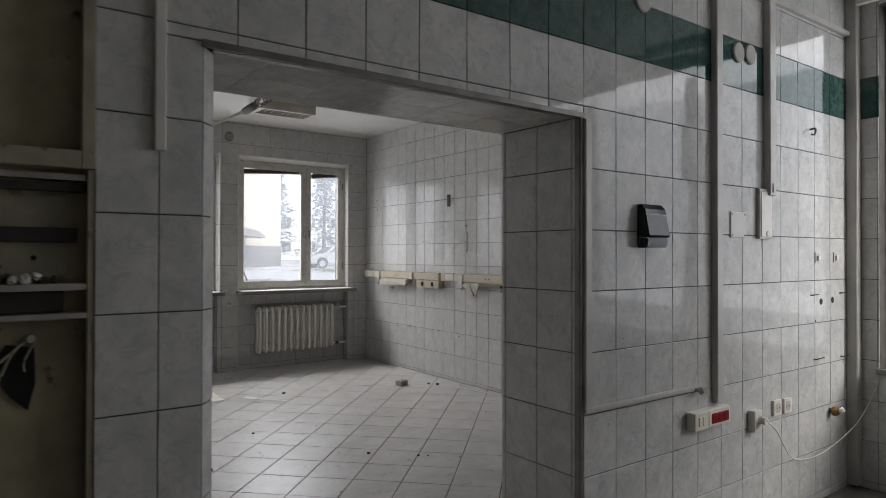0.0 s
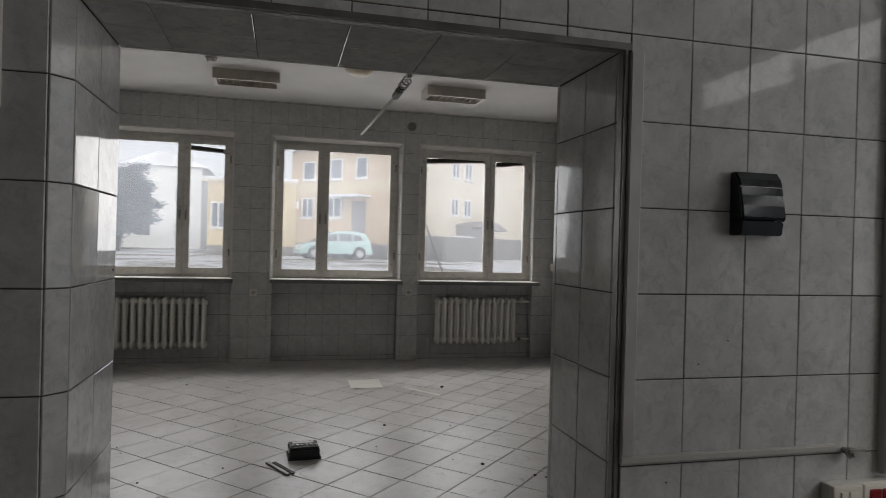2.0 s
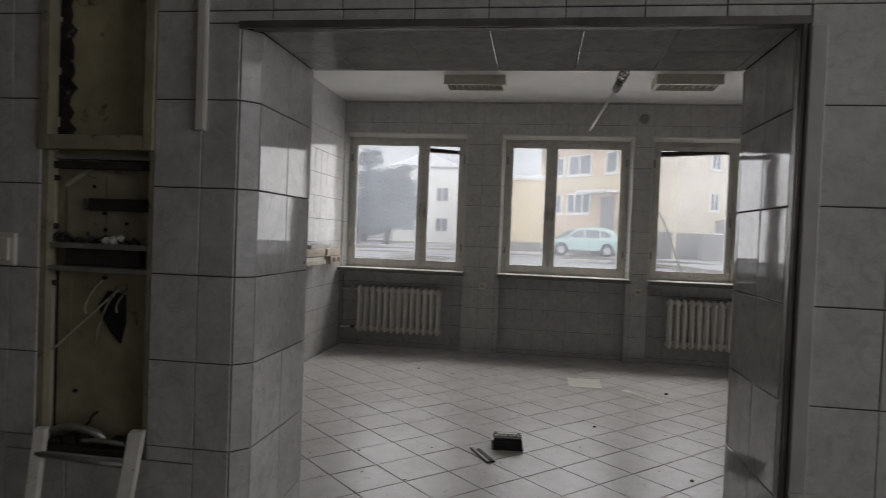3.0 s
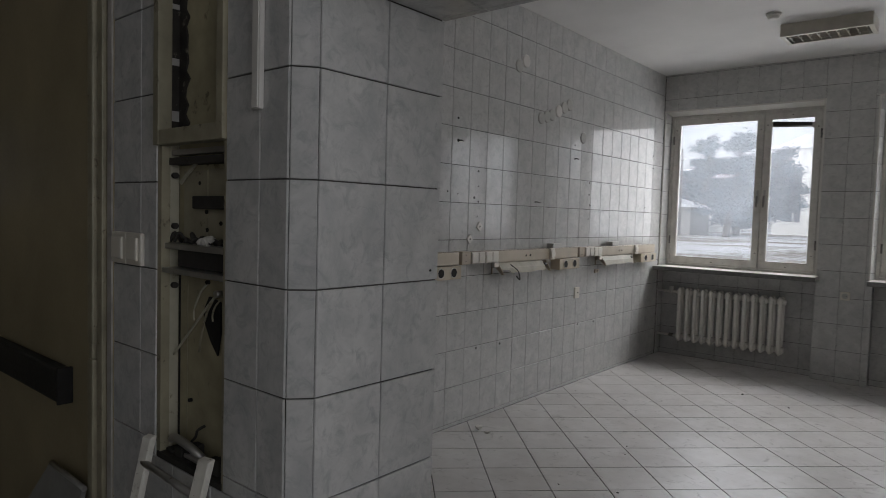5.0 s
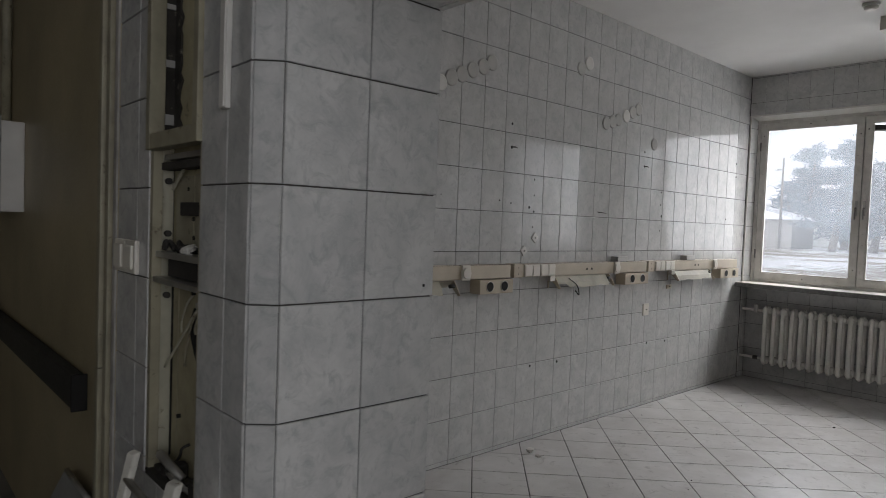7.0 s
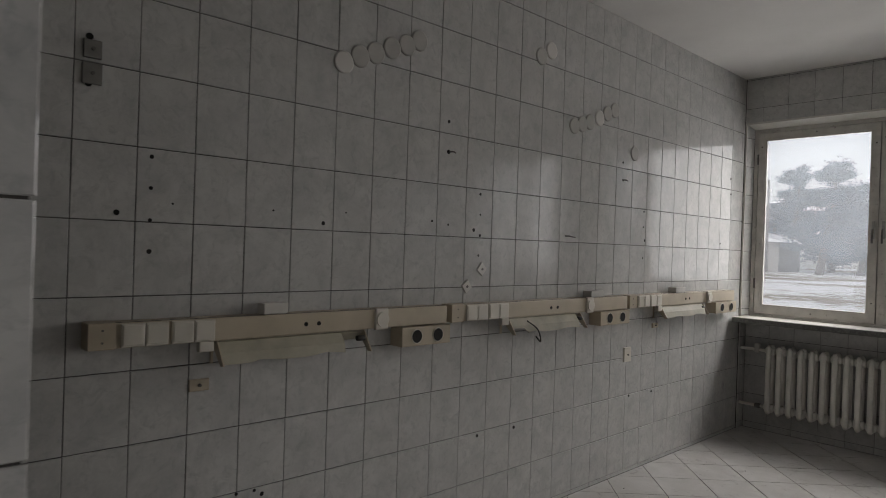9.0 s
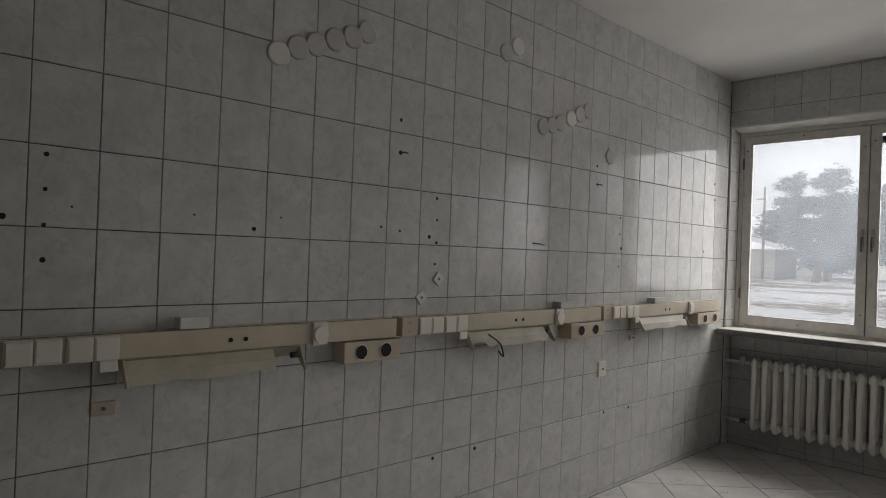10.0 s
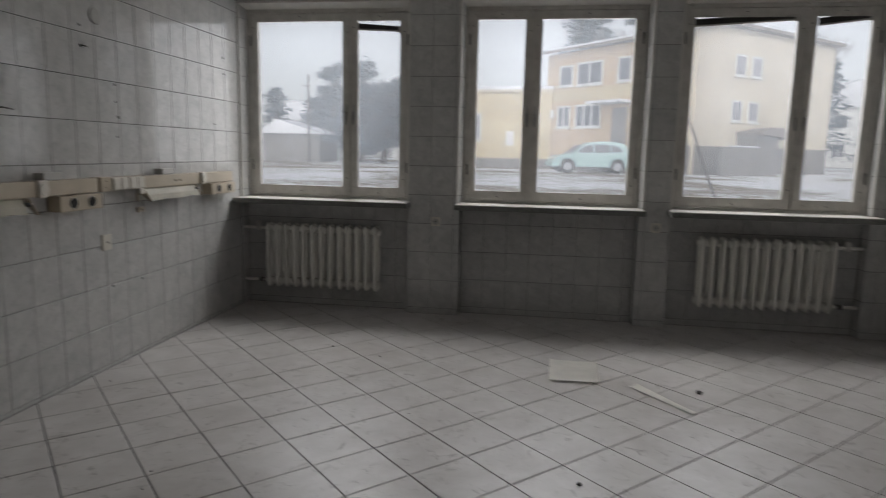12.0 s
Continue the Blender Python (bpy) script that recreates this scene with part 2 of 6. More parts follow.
def cut(rect, hole):
    """rect minus hole, as rects (u0, u1, v0, v1)."""
    a, b, c, d = rect
    e, f, g, h = max(a, hole[0]), min(b, hole[1]), max(c, hole[2]), min(d, hole[3])
    if e >= f or g >= h:
        return [rect]
    out = [(a, b, c, g), (a, b, h, d), (a, e, g, h), (f, b, g, h)]
    return [r for r in out if r[1] - r[0] > 0.008 and r[3] - r[2] > 0.008]


TILE_MESH = {}
TILE_FIELDS = []


def tile_geometry(w, h, t=0.006, e=0.0017):
    a, b = w / 2, h / 2
    v = []
    for x, y, z in ((a, b, 0), (a, b, t - e), (a - e, b - e, t)):
        v += [(-x, -y, z), (x, -y, z), (x, y, z), (-x, y, z)]
    f = [(8, 9, 10, 11)]
    for s in (0, 4):
        f += [(s + k, s + (k + 1) % 4, s + 4 + (k + 1) % 4, s + 4 + k) for k in range(4)]
    return v, f


def tile_field(parent, origin, u, n, ranges, pitch, off, holes=(), mat=None, green=None, near=(0, 0), keep=290, gap=0.0034, tilt=0.26, name="tile", v=(0, 0, 1)):
    """Notes a tiled face; the tiles themselves are laid at the end of the file."""
    TILE_FIELDS.append((parent, Vector(origin), Vector(u), Vector(v), Vector(n), ranges, pitch, off, tuple(holes), mat, green, near, keep, gap, tilt, name))


def lay_tiles(field):
    parent, o, u, v, n, (u0, u1, v0, v1), (pu, pv), (ou, ov), holes, mat, green, near, keep, gap, tilt, name = field
    rects = []
    for i in range(math.floor((u0 - ou) / pu), math.ceil((u1 - ou) / pu)):
        for j in range(math.floor((v0 - ov) / pv), math.ceil((v1 - ov) / pv)):
            r = (max(u0, ou + i * pu), min(u1, ou + (i + 1) * pu), max(v0, ov + j * pv), min(v1, ov + (j + 1) * pv))
            todo = [r] if r[1] - r[0] > 0.008 and r[3] - r[2] > 0.008 else []
            for h in holes:
                todo = [q for p in todo for q in cut(p, h)]
            rects += todo
    rects.sort(key=lambda r: ((r[0] + r[1]) / 2 - near[0]) ** 2 + ((r[2] + r[3]) / 2 - near[1]) ** 2)
    turn = Matrix((u, v, n)).transposed()
    rng = random.Random(len(rects) * 7 + int(100 * pu))
    verts, faces = [], []
    for k, (a, b, c, d) in enumerate(rects):
        w, h = round(b - a - gap * 0.7, 4), round(d - c - gap, 4)
        if w < 0.005 or h < 0.005:
            continue
        is_green = green and green[0] < (c + d) / 2 < green[1]
        at = o + u * ((a + b) / 2) + v * ((c + d) / 2)
        lean = Euler((radians(rng.gauss(0, tilt)), radians(rng.gauss(0, tilt)), 0)).to_matrix()
        m = Matrix.Translation(at) @ (turn @ lean).to_4x4()
        if k < keep:
            key = (w, h, is_green, mat.name)
            if key not in TILE_MESH:
                me = bpy.data.meshes.new(name)
                me.from_pydata(*((lambda vf: (vf[0], [], vf[1]))(tile_geometry(w, h))))
                me.materials.append(M_GREEN if is_green else mat)
                TILE_MESH[key] = me
            ob = bpy.data.objects.new(name, TILE_MESH[key])
            scene.collection.objects.link(ob)
            ob.parent = parent
            ob.matrix_basis = m
        else:
            tv, tf = tile_geometry(w, h)
            s = len(verts)
            verts += [m @ Vector(p) for p in tv]
            faces += [tuple(s + q for q in f) for f in tf]
    if verts:
        me = bpy.data.meshes.new("further_tiles")
        me.from_pydata(verts, [], faces)
        me.materials.append(mat)
        ob = new("further_tiles", me)
        ob.parent = parent
        tagged(ob, kind="stuff")


# ---- plan ----
HALL_Y, ROOM_Y = 1.84, 2.32          # the two faces of the wall with the wide opening
OPEN_L, OPEN_R, OPEN_H = 0.581, 2.03, 2.02
CHAM_X, CHAM_Y = 0.538, 1.892
LEFT_X, RIGHT_X = -1.06, 4.55        # room side walls
WIN_Y, GLASS_Y = 8.04, 8.20          # face of the window wall, plane of the panes
CEIL = 3.10
HALL_W, HALL_E, HALL_S = -4.6, 4.57, -2.4
SILL_Z = 1.00
WINDOWS = [(-1.045, 0.50), (0.97, 2.475), (2.735, 4.26)]
OPENINGS = [(-1.045, 0.50), (0.944, 2.505), (2.735, 4.26)]   # above the sills
FRAMES = [(-1.013, 0.50), (0.975, 2.475), (2.735, 4.26)]     # the reveals narrow towards the frames
WIN_TOP, WIN_HEAD = 2.66, 2.697
REC = (-0.083, 0.281, 0.76, 2.62)    # recess of the riser cabinet
PITCH = (0.2025, 0.2525)
ROW_HALL, COL_HALL = 1.3095, 2.25
ROW_ROOM, COL_LEFT = 1.580, 3.335
PITCH_ROOM = (0.2025, 0.2590)
T = 0.006

# ---- structure ----
wall_hall_north = solid("wall_hall_north", boxes(
    (HALL_W, REC[0], HALL_Y + T, ROOM_Y - T, -0.15, CEIL),
    (REC[0], REC[1], HALL_Y + 0.10, ROOM_Y - T, -0.15, CEIL),
    (REC[0], REC[1], HALL_Y + T, HALL_Y + 0.10, 0, REC[2]),
    (REC[0], REC[1], HALL_Y + T, HALL_Y + 0.10, REC[3], CEIL),
    (REC[1], CHAM_X - 0.004, HALL_Y + T, ROOM_Y - T, 0, CEIL),
    (CHAM_X - 0.004, OPEN_L - T, CHAM_Y + 0.006, ROOM_Y - T, 0, CEIL),
    (CHAM_X - 0.004, OPEN_L - T, HALL_Y + T, CHAM_Y + 0.006, OPEN_H + T, CEIL),
    (OPEN_L - T, OPEN_R + T, HALL_Y + T, ROOM_Y - T, OPEN_H + T, CEIL),
    (OPEN_R + T, HALL_E + 0.3, HALL_Y + T, ROOM_Y - T, -0.15, CEIL)), M_GROUT, "thick wall between hall and ward with a wide tiled opening", "wall", "structure")
# slanted core behind the chamfer strip
part("chamfer_core", prism([(CHAM_X - 0.003, HALL_Y + T + 0.001), (OPEN_L - T - 0.001, CHAM_Y + 0.004), (CHAM_X - 0.003, CHAM_Y + 0.004)], (0, OPEN_H + T - 0.001), "z"), M_GROUT, wall_hall_north)
part("olive_paint", boxes((HALL_W, -0.37, HALL_Y, HALL_Y + T - 0.001, 0, CEIL)), M_OLIVE, wall_hall_north, "olive-brown oil-painted wall surface")
wall_left = solid("wall_west", boxes((LEFT_X - 0.3, LEFT_X - T, ROOM_Y - T, WIN_Y + 0.4, -0.15, CEIL)), M_GROUT_WARD, "tiled side wall with bed-head rails", "wall", "structure")
wall_right = solid("wall_east", boxes((RIGHT_X + T, RIGHT_X + 0.3, ROOM_Y - T, WIN_Y + 0.4, -0.15, CEIL)), M_GROUT_WARD, "tiled side wall opposite with bed-head rails", "wall", "structure")
NICHE_Y = WIN_Y + 0.12
wb = []
for spans, z0, z1 in ((WINDOWS, -0.15, SILL_Z - 0.0445), (OPENINGS, SILL_Z - 0.0445, CEIL)):
    edges = [LEFT_X - T] + [e for w in spans for e in w] + [RIGHT_X + T]
    for k, (a, b) in enumerate(zip(edges[0::2], edges[1::2])):
        wb.append((a + (T if k else 0), b - (T if k < 3 else 0), WIN_Y + T, WIN_Y + 0.40, z0, z1))
for a, b in WINDOWS:
    wb.append((a - T, b + T, NICHE_Y + T, WIN_Y + 0.40, -0.15, SILL_Z - 0.045))
for a, b in OPENINGS:
    wb.append((a - T, b + T, WIN_Y + T, WIN_Y + 0.40, WIN_HEAD, CEIL))
wall_north = solid("wall_north", boxes(*wb), M_GROUT_WARD, "tiled outer wall with three windows and radiator niches", "wall", "structure")
floor = solid("floor", boxes((LEFT_X, RIGHT_X, HALL_Y + 0.02, NICHE_Y + T, -0.15, -0.006)), M_FGROUT, "floor laid diagonally with pale dusty square tiles", "floor", "structure")
floor_hall = solid("floor_hall", boxes((HALL_W, HALL_E, HALL_S, HALL_Y + 0.02, -0.15, -0.001)), M_HALLFLOOR, "grey worn linoleum hall floor", "floor", "structure")
ceiling = solid("ceiling", boxes((LEFT_X - 0.3, RIGHT_X + 0.3, ROOM_Y - T, WIN_Y + 0.4, CEIL, CEIL + 0.25)), M_PLASTER, "white painted ward ceiling", "ceiling", "structure")
ceiling_hall = solid("ceiling_hall", boxes((HALL_W - 0.2, HALL_E + 0.3, HALL_S - 0.2, ROOM_Y - T, CEIL + 0.001, CEIL + 0.25)), M_PLASTER, "white painted hall ceiling", "ceiling", "structure")
solid("wall_hall_west", boxes((HALL_W - 0.2, HALL_W, HALL_S - 0.2, ROOM_Y, -0.15, CEIL)), M_OLIVE, "olive oil-painted end wall of the hall", "wall", "structure")
solid("wall_hall_south", boxes((HALL_W, HALL_E, HALL_S - 0.2, HALL_S, -0.15, CEIL)), M_PLASTER, "plain painted hall wall", "wall", "structure")
HWIN = (-1.5, 1.68, 0.76, 3.02)
wall_hall_east = solid("wall_hall_east", boxes(
    (HALL_E + T, HALL_E + 0.3, HALL_S - 0.2, HWIN[0], -0.15, CEIL), (HALL_E + T, HALL_E + 0.3, HWIN[1], HALL_Y + T - 0.001, -0.15, CEIL),
    (HALL_E + T, HALL_E + 0.3, HWIN[0], HWIN[1], -0.15, HWIN[2]), (HALL_E + T, HALL_E + 0.3, HWIN[0], HWIN[1], HWIN[3], CEIL)), M_GROUT, "tiled hall wall with a wide window and a green band", "wall", "structure")

# tiled faces
tile_field(wall_hall_north, (0, HALL_Y + T, 0), (1, 0, 0), (0, -1, 0), (-0.366, HALL_E, 0, CEIL), PITCH, (COL_HALL, ROW_HALL),
           [REC, (CHAM_X - 0.002, OPEN_R + 0.012, 0, OPEN_H + 0.012)], M_TILE, (2.32, 2.572), (1.7, 1.4))
ch = Vector((OPEN_L - CHAM_X, CHAM_Y - HALL_Y, 0))
cu = ch.normalized()
tile_field(wall_hall_north, (CHAM_X - 0.0045, HALL_Y + 0.0045, 0), cu, (cu.y, -cu.x, 0), (0.002, ch.length - 0.001, 0, OPEN_H), (0.3, PITCH[1]), (0, ROW_HALL), (), M_TILE)
tile_field(wall_hall_north, (OPEN_L - T, 0, 0), (0, 1, 0), (1, 0, 0), (CHAM_Y + 0.002, ROOM_Y, 0, OPEN_H), (0.2137, PITCH[1]), (CHAM_Y + 0.001, ROW_HALL), (), M_TILE)
tile_field(wall_hall_north, (OPEN_R + T, 0, 0), (0, -1, 0), (-1, 0, 0), (-ROOM_Y, -HALL_Y - 0.008, 0, OPEN_H), PITCH, (-2.092, ROW_HALL), (), M_TILE)
tile_field(wall_hall_north, (0, 0, OPEN_H + T), (1, 0, 0), (0, 0, -1), (OPEN_L, OPEN_R, -ROOM_Y, -HALL_Y - 0.008), (0.2525, 0.2025), (COL_HALL, -2.092), (), M_TILE, gap=0.002, tilt=0.08, v=(0, -1, 0))
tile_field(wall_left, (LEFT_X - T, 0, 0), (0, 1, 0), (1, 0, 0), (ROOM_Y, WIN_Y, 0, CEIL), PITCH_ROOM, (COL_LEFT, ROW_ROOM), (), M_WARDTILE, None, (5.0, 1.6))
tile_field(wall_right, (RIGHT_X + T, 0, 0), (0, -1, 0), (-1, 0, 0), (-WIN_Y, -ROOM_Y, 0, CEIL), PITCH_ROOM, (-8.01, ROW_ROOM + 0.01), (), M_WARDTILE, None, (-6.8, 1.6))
whole = []
for a, b in WINDOWS:
    whole += [(a, b, 0, SILL_Z)]
for a, b in OPENINGS:
    whole += [(a, b, SILL_Z, WIN_HEAD)]
WROW = 0.56 + 2 * 0.2525
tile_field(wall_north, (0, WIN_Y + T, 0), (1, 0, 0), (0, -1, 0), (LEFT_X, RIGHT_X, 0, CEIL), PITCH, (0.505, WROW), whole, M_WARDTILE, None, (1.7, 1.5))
for a, b in WINDOWS:
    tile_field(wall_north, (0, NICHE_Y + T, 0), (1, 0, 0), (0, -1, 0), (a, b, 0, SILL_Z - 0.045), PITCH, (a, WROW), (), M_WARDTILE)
    for side, x in ((1, a - T), (-1, b + T)):
        rr = (WIN_Y + 0.001, NICHE_Y + 0.004) if side == 1 else (-NICHE_Y - 0.004, -WIN_Y - 0.001)
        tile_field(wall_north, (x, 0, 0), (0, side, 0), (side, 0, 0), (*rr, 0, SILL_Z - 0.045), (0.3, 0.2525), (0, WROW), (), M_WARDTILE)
FRAME_Y = GLASS_Y - 0.055
for (a, b), (fa, fb) in zip(OPENINGS, FRAMES):
    part("reveal_core", prism([(a - T, WIN_Y + T), (fa - T, FRAME_Y + 0.004), (fa - T, WIN_Y + 0.39), (a - T - 0.002, WIN_Y + 0.39)], (SILL_Z - 0.04, WIN_HEAD - 0.001), "z"), M_GROUT_WARD, wall_north)
    part("reveal_core", prism([(b + T, WIN_Y + T), (fb + T, FRAME_Y + 0.004), (fb + T, WIN_Y + 0.39), (b + T + 0.002, WIN_Y + 0.39)], (SILL_Z - 0.04, WIN_HEAD - 0.001), "z"), M_GROUT_WARD, wall_north)
    part("window_head", prism([(WIN_Y + 0.004, WIN_HEAD), (FRAME_Y - 0.001, WIN_TOP + 0.002), (WIN_Y + 0.38, WIN_TOP + 0.002), (WIN_Y + 0.38, WIN_HEAD)], (a - 0.004, b + 0.004), "x"), M_PVC, wall_north, "pale painted underside of the window head")
    lu, ru = Vector((fa - a, FRAME_Y - WIN_Y, 0)), Vector((b - fb, -(FRAME_Y - WIN_Y), 0))
    l1, r1 = lu.normalized(), ru.normalized()
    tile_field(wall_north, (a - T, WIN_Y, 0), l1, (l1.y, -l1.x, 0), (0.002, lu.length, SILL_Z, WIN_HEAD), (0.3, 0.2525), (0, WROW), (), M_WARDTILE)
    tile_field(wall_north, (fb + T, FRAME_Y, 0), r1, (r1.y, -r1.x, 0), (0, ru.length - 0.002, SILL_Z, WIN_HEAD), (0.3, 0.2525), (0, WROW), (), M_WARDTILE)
tile_field(wall_hall_east, (HALL_E + T, 0, 0), (0, -1, 0), (-1, 0, 0), (-HALL_Y, -HALL_S, 0, CEIL), PITCH, (-1.69, ROW_HALL), [(-HWIN[1], -HWIN[0], HWIN[2], HWIN[3])], M_TILE, (2.32, 2.572), (-1.84, 1.5), 120)
s2 = math.sqrt(0.5)
FU, FV = 0.3195, 0.3232


def lay_floor():
    """Square tiles on the diagonal, clipped to the ward floor and the threshold."""
    u, v = Vector((s2, -s2, 0)), Vector((s2, s2, 0))
    o = Vector((0.468, 5.371, 0))
    rng = random.Random(5)
    cells = []
    for i in range(-30, 31):
        for j in range(-30, 31):
            c = o + u * FU * (i + 0.5) + v * FV * (j + 0.5)
            poly = [c + u * a + v * b for a, b in ((-0.1569, -0.1587), (0.1569, -0.1587), (0.1569, 0.1587), (-0.1569, 0.1587))]
            limits = [((1, 0), LEFT_X), ((-1, 0), -RIGHT_X), ((0, 1), HALL_Y + 0.02), ((0, -1), -NICHE_Y)]
            cut_any = False
            for (nx, ny), lim in limits:
                out = []
                for k in range(len(poly)):
                    p, q = poly[k], poly[(k + 1) % len(poly)]
                    dp, dq = p.x * nx + p.y * ny - lim, q.x * nx + q.y * ny - lim
                    if dp >= 0:
                        out.append(p)
                    if dp * dq < 0:
                        out.append(p.lerp(q, dp / (dp - dq)))
                cut_any |= len(out) != len(poly) or any((a - b).length > 1e-6 for a, b in zip(out, poly))
                poly = out
                if len(poly) < 3:
                    break
            if len(poly) >= 3:
                cells.append((c, poly, cut_any))
    cells.sort(key=lambda q: (q[0].x - 1.4) ** 2 + (q[0].y - 5.6) ** 2)
    whole_mesh = bpy.data.meshes.new("floor_tile")
    tv, tf = tile_geometry(0.3138, 0.3174)
    whole_mesh.from_pydata(tv, [], tf)
    whole_mesh.materials.append(M_FLOOR)
    turn = Matrix((u, v, Vector((0, 0, 1)))).transposed()
    rest_v, rest_f = [], []
    for k, (c, poly, cut_any) in enumerate(cells):
        lean = Euler((radians(rng.gauss(0, 0.12)), radians(rng.gauss(0, 0.12)), 0)).to_matrix()
        m = Matrix.Translation(c + Vector((0, 0, -T + rng.uniform(-0.0006, 0.0004)))) @ (turn @ lean).to_4x4()
        if not cut_any and k < 290:
            ob = bpy.data.objects.new("floor_tile", whole_mesh)
            scene.collection.objects.link(ob)
            ob.parent, ob.matrix_basis = floor, m
        else:
            s, n = len(rest_v), len(poly)
            rest_v += [(p.x, p.y, -T) for p in poly] + [(p.x, p.y, -0.0005) for p in poly]
            rest_f += [tuple(s + n + q for q in range(n))] + [(s + q, s + (q + 1) % n, s + n + (q + 1) % n, s + n + q) for q in range(n)]
    me = bpy.data.meshes.new("edge_tiles")
    me.from_pydata(rest_v, [], rest_f)
    me.materials.append(M_FLOOR)
    ob = new("edge_tiles", me)
    ob.parent = floor
    tagged(ob, kind="stuff")


# ---- windows ----
def sash(win, x0, x1, z0, z1, y, rail=0.055, bottom=0.07):
    """One casement: four rails with rounded edges and a pane."""
    s = part("sash", boxes((x0, x1, y - 0.022, y + 0.022, z0, z0 + bottom), (x0, x1, y - 0.022, y + 0.022, z1 - rail, z1),
                           (x0, x0 + rail, y - 0.0218, y + 0.0218, z0 + bottom, z1 - rail), (x1 - rail, x1, y - 0.0218, y + 0.0218, z0 + bottom, z1 - rail)), M_WINPAINT, win, "weathered cream-painted casement")
    bead = 0.012
    part("glazing_bead", boxes((x0 + rail, x1 - rail, y - 0.014, y + 0.011, z0 + bottom, z0 + bottom + bead), (x0 + rail, x1 - rail, y - 0.014, y + 0.01, z1 - rail - bead, z1 - rail),
                               (x0 + rail, x0 + rail + bead, y - 0.014, y + 0.01, z0 + bottom + bead, z1 - rail - bead), (x1 - rail - bead, x1 - rail, y - 0.014, y + 0.01, z0 + bottom + bead, z1 - rail - bead)), M_WINPAINT, s)
    p = part("pane", boxes((x0 + rail + 0.004, x1 - rail - 0.004, y + 0.012, y + 0.016, z0 + bottom + 0.004, z1 - rail - 0.004)), M_GLASS, s, "clear glass pane, tinted grey and veiled with painted outdoor haze")
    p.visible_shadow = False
    for sx, sz in (((x0 + x1) / 2, z0 + bottom * 0.5), ((x0 + x1) / 2, z1 - rail * 0.5), (x0 + rail * 0.5, z1 - 0.12), (x1 - rail * 0.5, z0 + 0.16), (x1 - rail * 0.5, z1 - 0.16)):
        part("screw_head", tube([(sx, y - 0.0235, sz), (sx, y - 0.02, sz)], 0.006, 8), M_DARK, s)
    return s


def ward_window(k, opening, x0, x1, split):
    """Wooden two-light window; split is where the meeting stiles stand."""
    win = tagged(new("window_%d" % k), "cream-painted wooden two-light window with chipped frame", "window", "ward windows", "structure")
    z0, z1, y = SILL_Z + 0.004, WIN_TOP, GLASS_Y
    f = 0.032
    part("window_frame", boxes((x0, x0 + f, y - 0.055, y + 0.05, z0, z1), (x1 - f, x1, y - 0.055, y + 0.05, z0, z1), (x0 + f, x1 - f, y - 0.055, y + 0.05, z1 - f, z1), (x0 + f, x1 - f, y - 0.055, y + 0.05, z0, z0 + 0.02),
                               (split - 0.012, split + 0.012, y - 0.03, y + 0.05, z0 + 0.02, z1 - f)), M_WINPAINT, win)
    part("rebate", boxes((x0 + f, x1 - f, y - 0.004, y + 0.049, z0 + 0.021, z0 + 0.052), (x0 + f, x1 - f, y - 0.004, y + 0.049, z1 - f - 0.028, z1 - f - 0.001),
                         (x0 + f + 0.001, x0 + f + 0.03, y - 0.004, y + 0.048, z0 + 0.053, z1 - f - 0.029), (x1 - f - 0.03, x1 - f - 0.001, y - 0.004, y + 0.048, z0 + 0.053, z1 - f - 0.029),
                         (x0, x1, y - 0.036, y + 0.049, SILL_Z - 0.043, z0 - 0.001)), M_WINPAINT, win)
    sash(win, x0 + f + 0.004, split - 0.004, z0 + 0.024, z1 - f - 0.004, y - 0.03)
    sash(win, split + 0.004, x1 - f - 0.004, z0 + 0.024, z1 - f - 0.004, y - 0.03)
    for hx in (split - 0.034, split + 0.034):
        h = part("handle", rbox(hx - 0.011, hx + 0.011, y - 0.062, y - 0.052, 1.70, 1.84, 0.004), M_STEEL, win, "small metal casement handle")
        part("lever", tube(arc([(hx, y - 0.062, 1.77), (hx, y - 0.088, 1.765), (hx, y - 0.092, 1.70), (hx, y - 0.088, 1.665)], 5), 0.008, 8), M_DARKSTEEL, h)
    for zz in (1.25, 2.35):
        for hx in (x0 + f + 0.002, x1 - f - 0.002):
            part("hinge", tube([(hx, y - 0.058, zz), (hx, y - 0.058, zz + 0.09)], 0.008, 8), M_DARKSTEEL, win)
    # deep stone sill that oversails the niche
    lo, hi = x0 - 0.03, x1 + 0.035
    sill = rbox(max(lo, LEFT_X + 0.003), hi, 7.845, WIN_Y - 0.002, SILL_Z - 0.044, SILL_Z, 0.006)
    add_box(sill, opening[0] + 0.002, opening[1] - 0.002, WIN_Y - 0.004, y - 0.04, SILL_Z - 0.0435, SILL_Z - 0.0005)
    part("window_sill", sill, M_SILL, win, "grey terrazzo window sill")
    # Pale sheet: the sky's reflection on the sill's top, put into colour.
    part("sill_board", boxes((max(lo, LEFT_X + 0.003) + 0.008, hi - 0.008, 7.853, WIN_Y - 0.006, SILL_Z - 0.001, SILL_Z + 0.003), (opening[0] + 0.008, opening[1] - 0.008, WIN_Y - 0.006, y - 0.06, SILL_Z - 0.001, SILL_Z + 0.003)), M_PVC, win, "whitish sheet that paints sky light on the sill's top")
    return win


ward_window(1, OPENINGS[0], *FRAMES[0], -0.052)
ward_window(2, OPENINGS[1], *FRAMES[1], 1.548)
ward_window(3, OPENINGS[2], *FRAMES[2], 3.685)


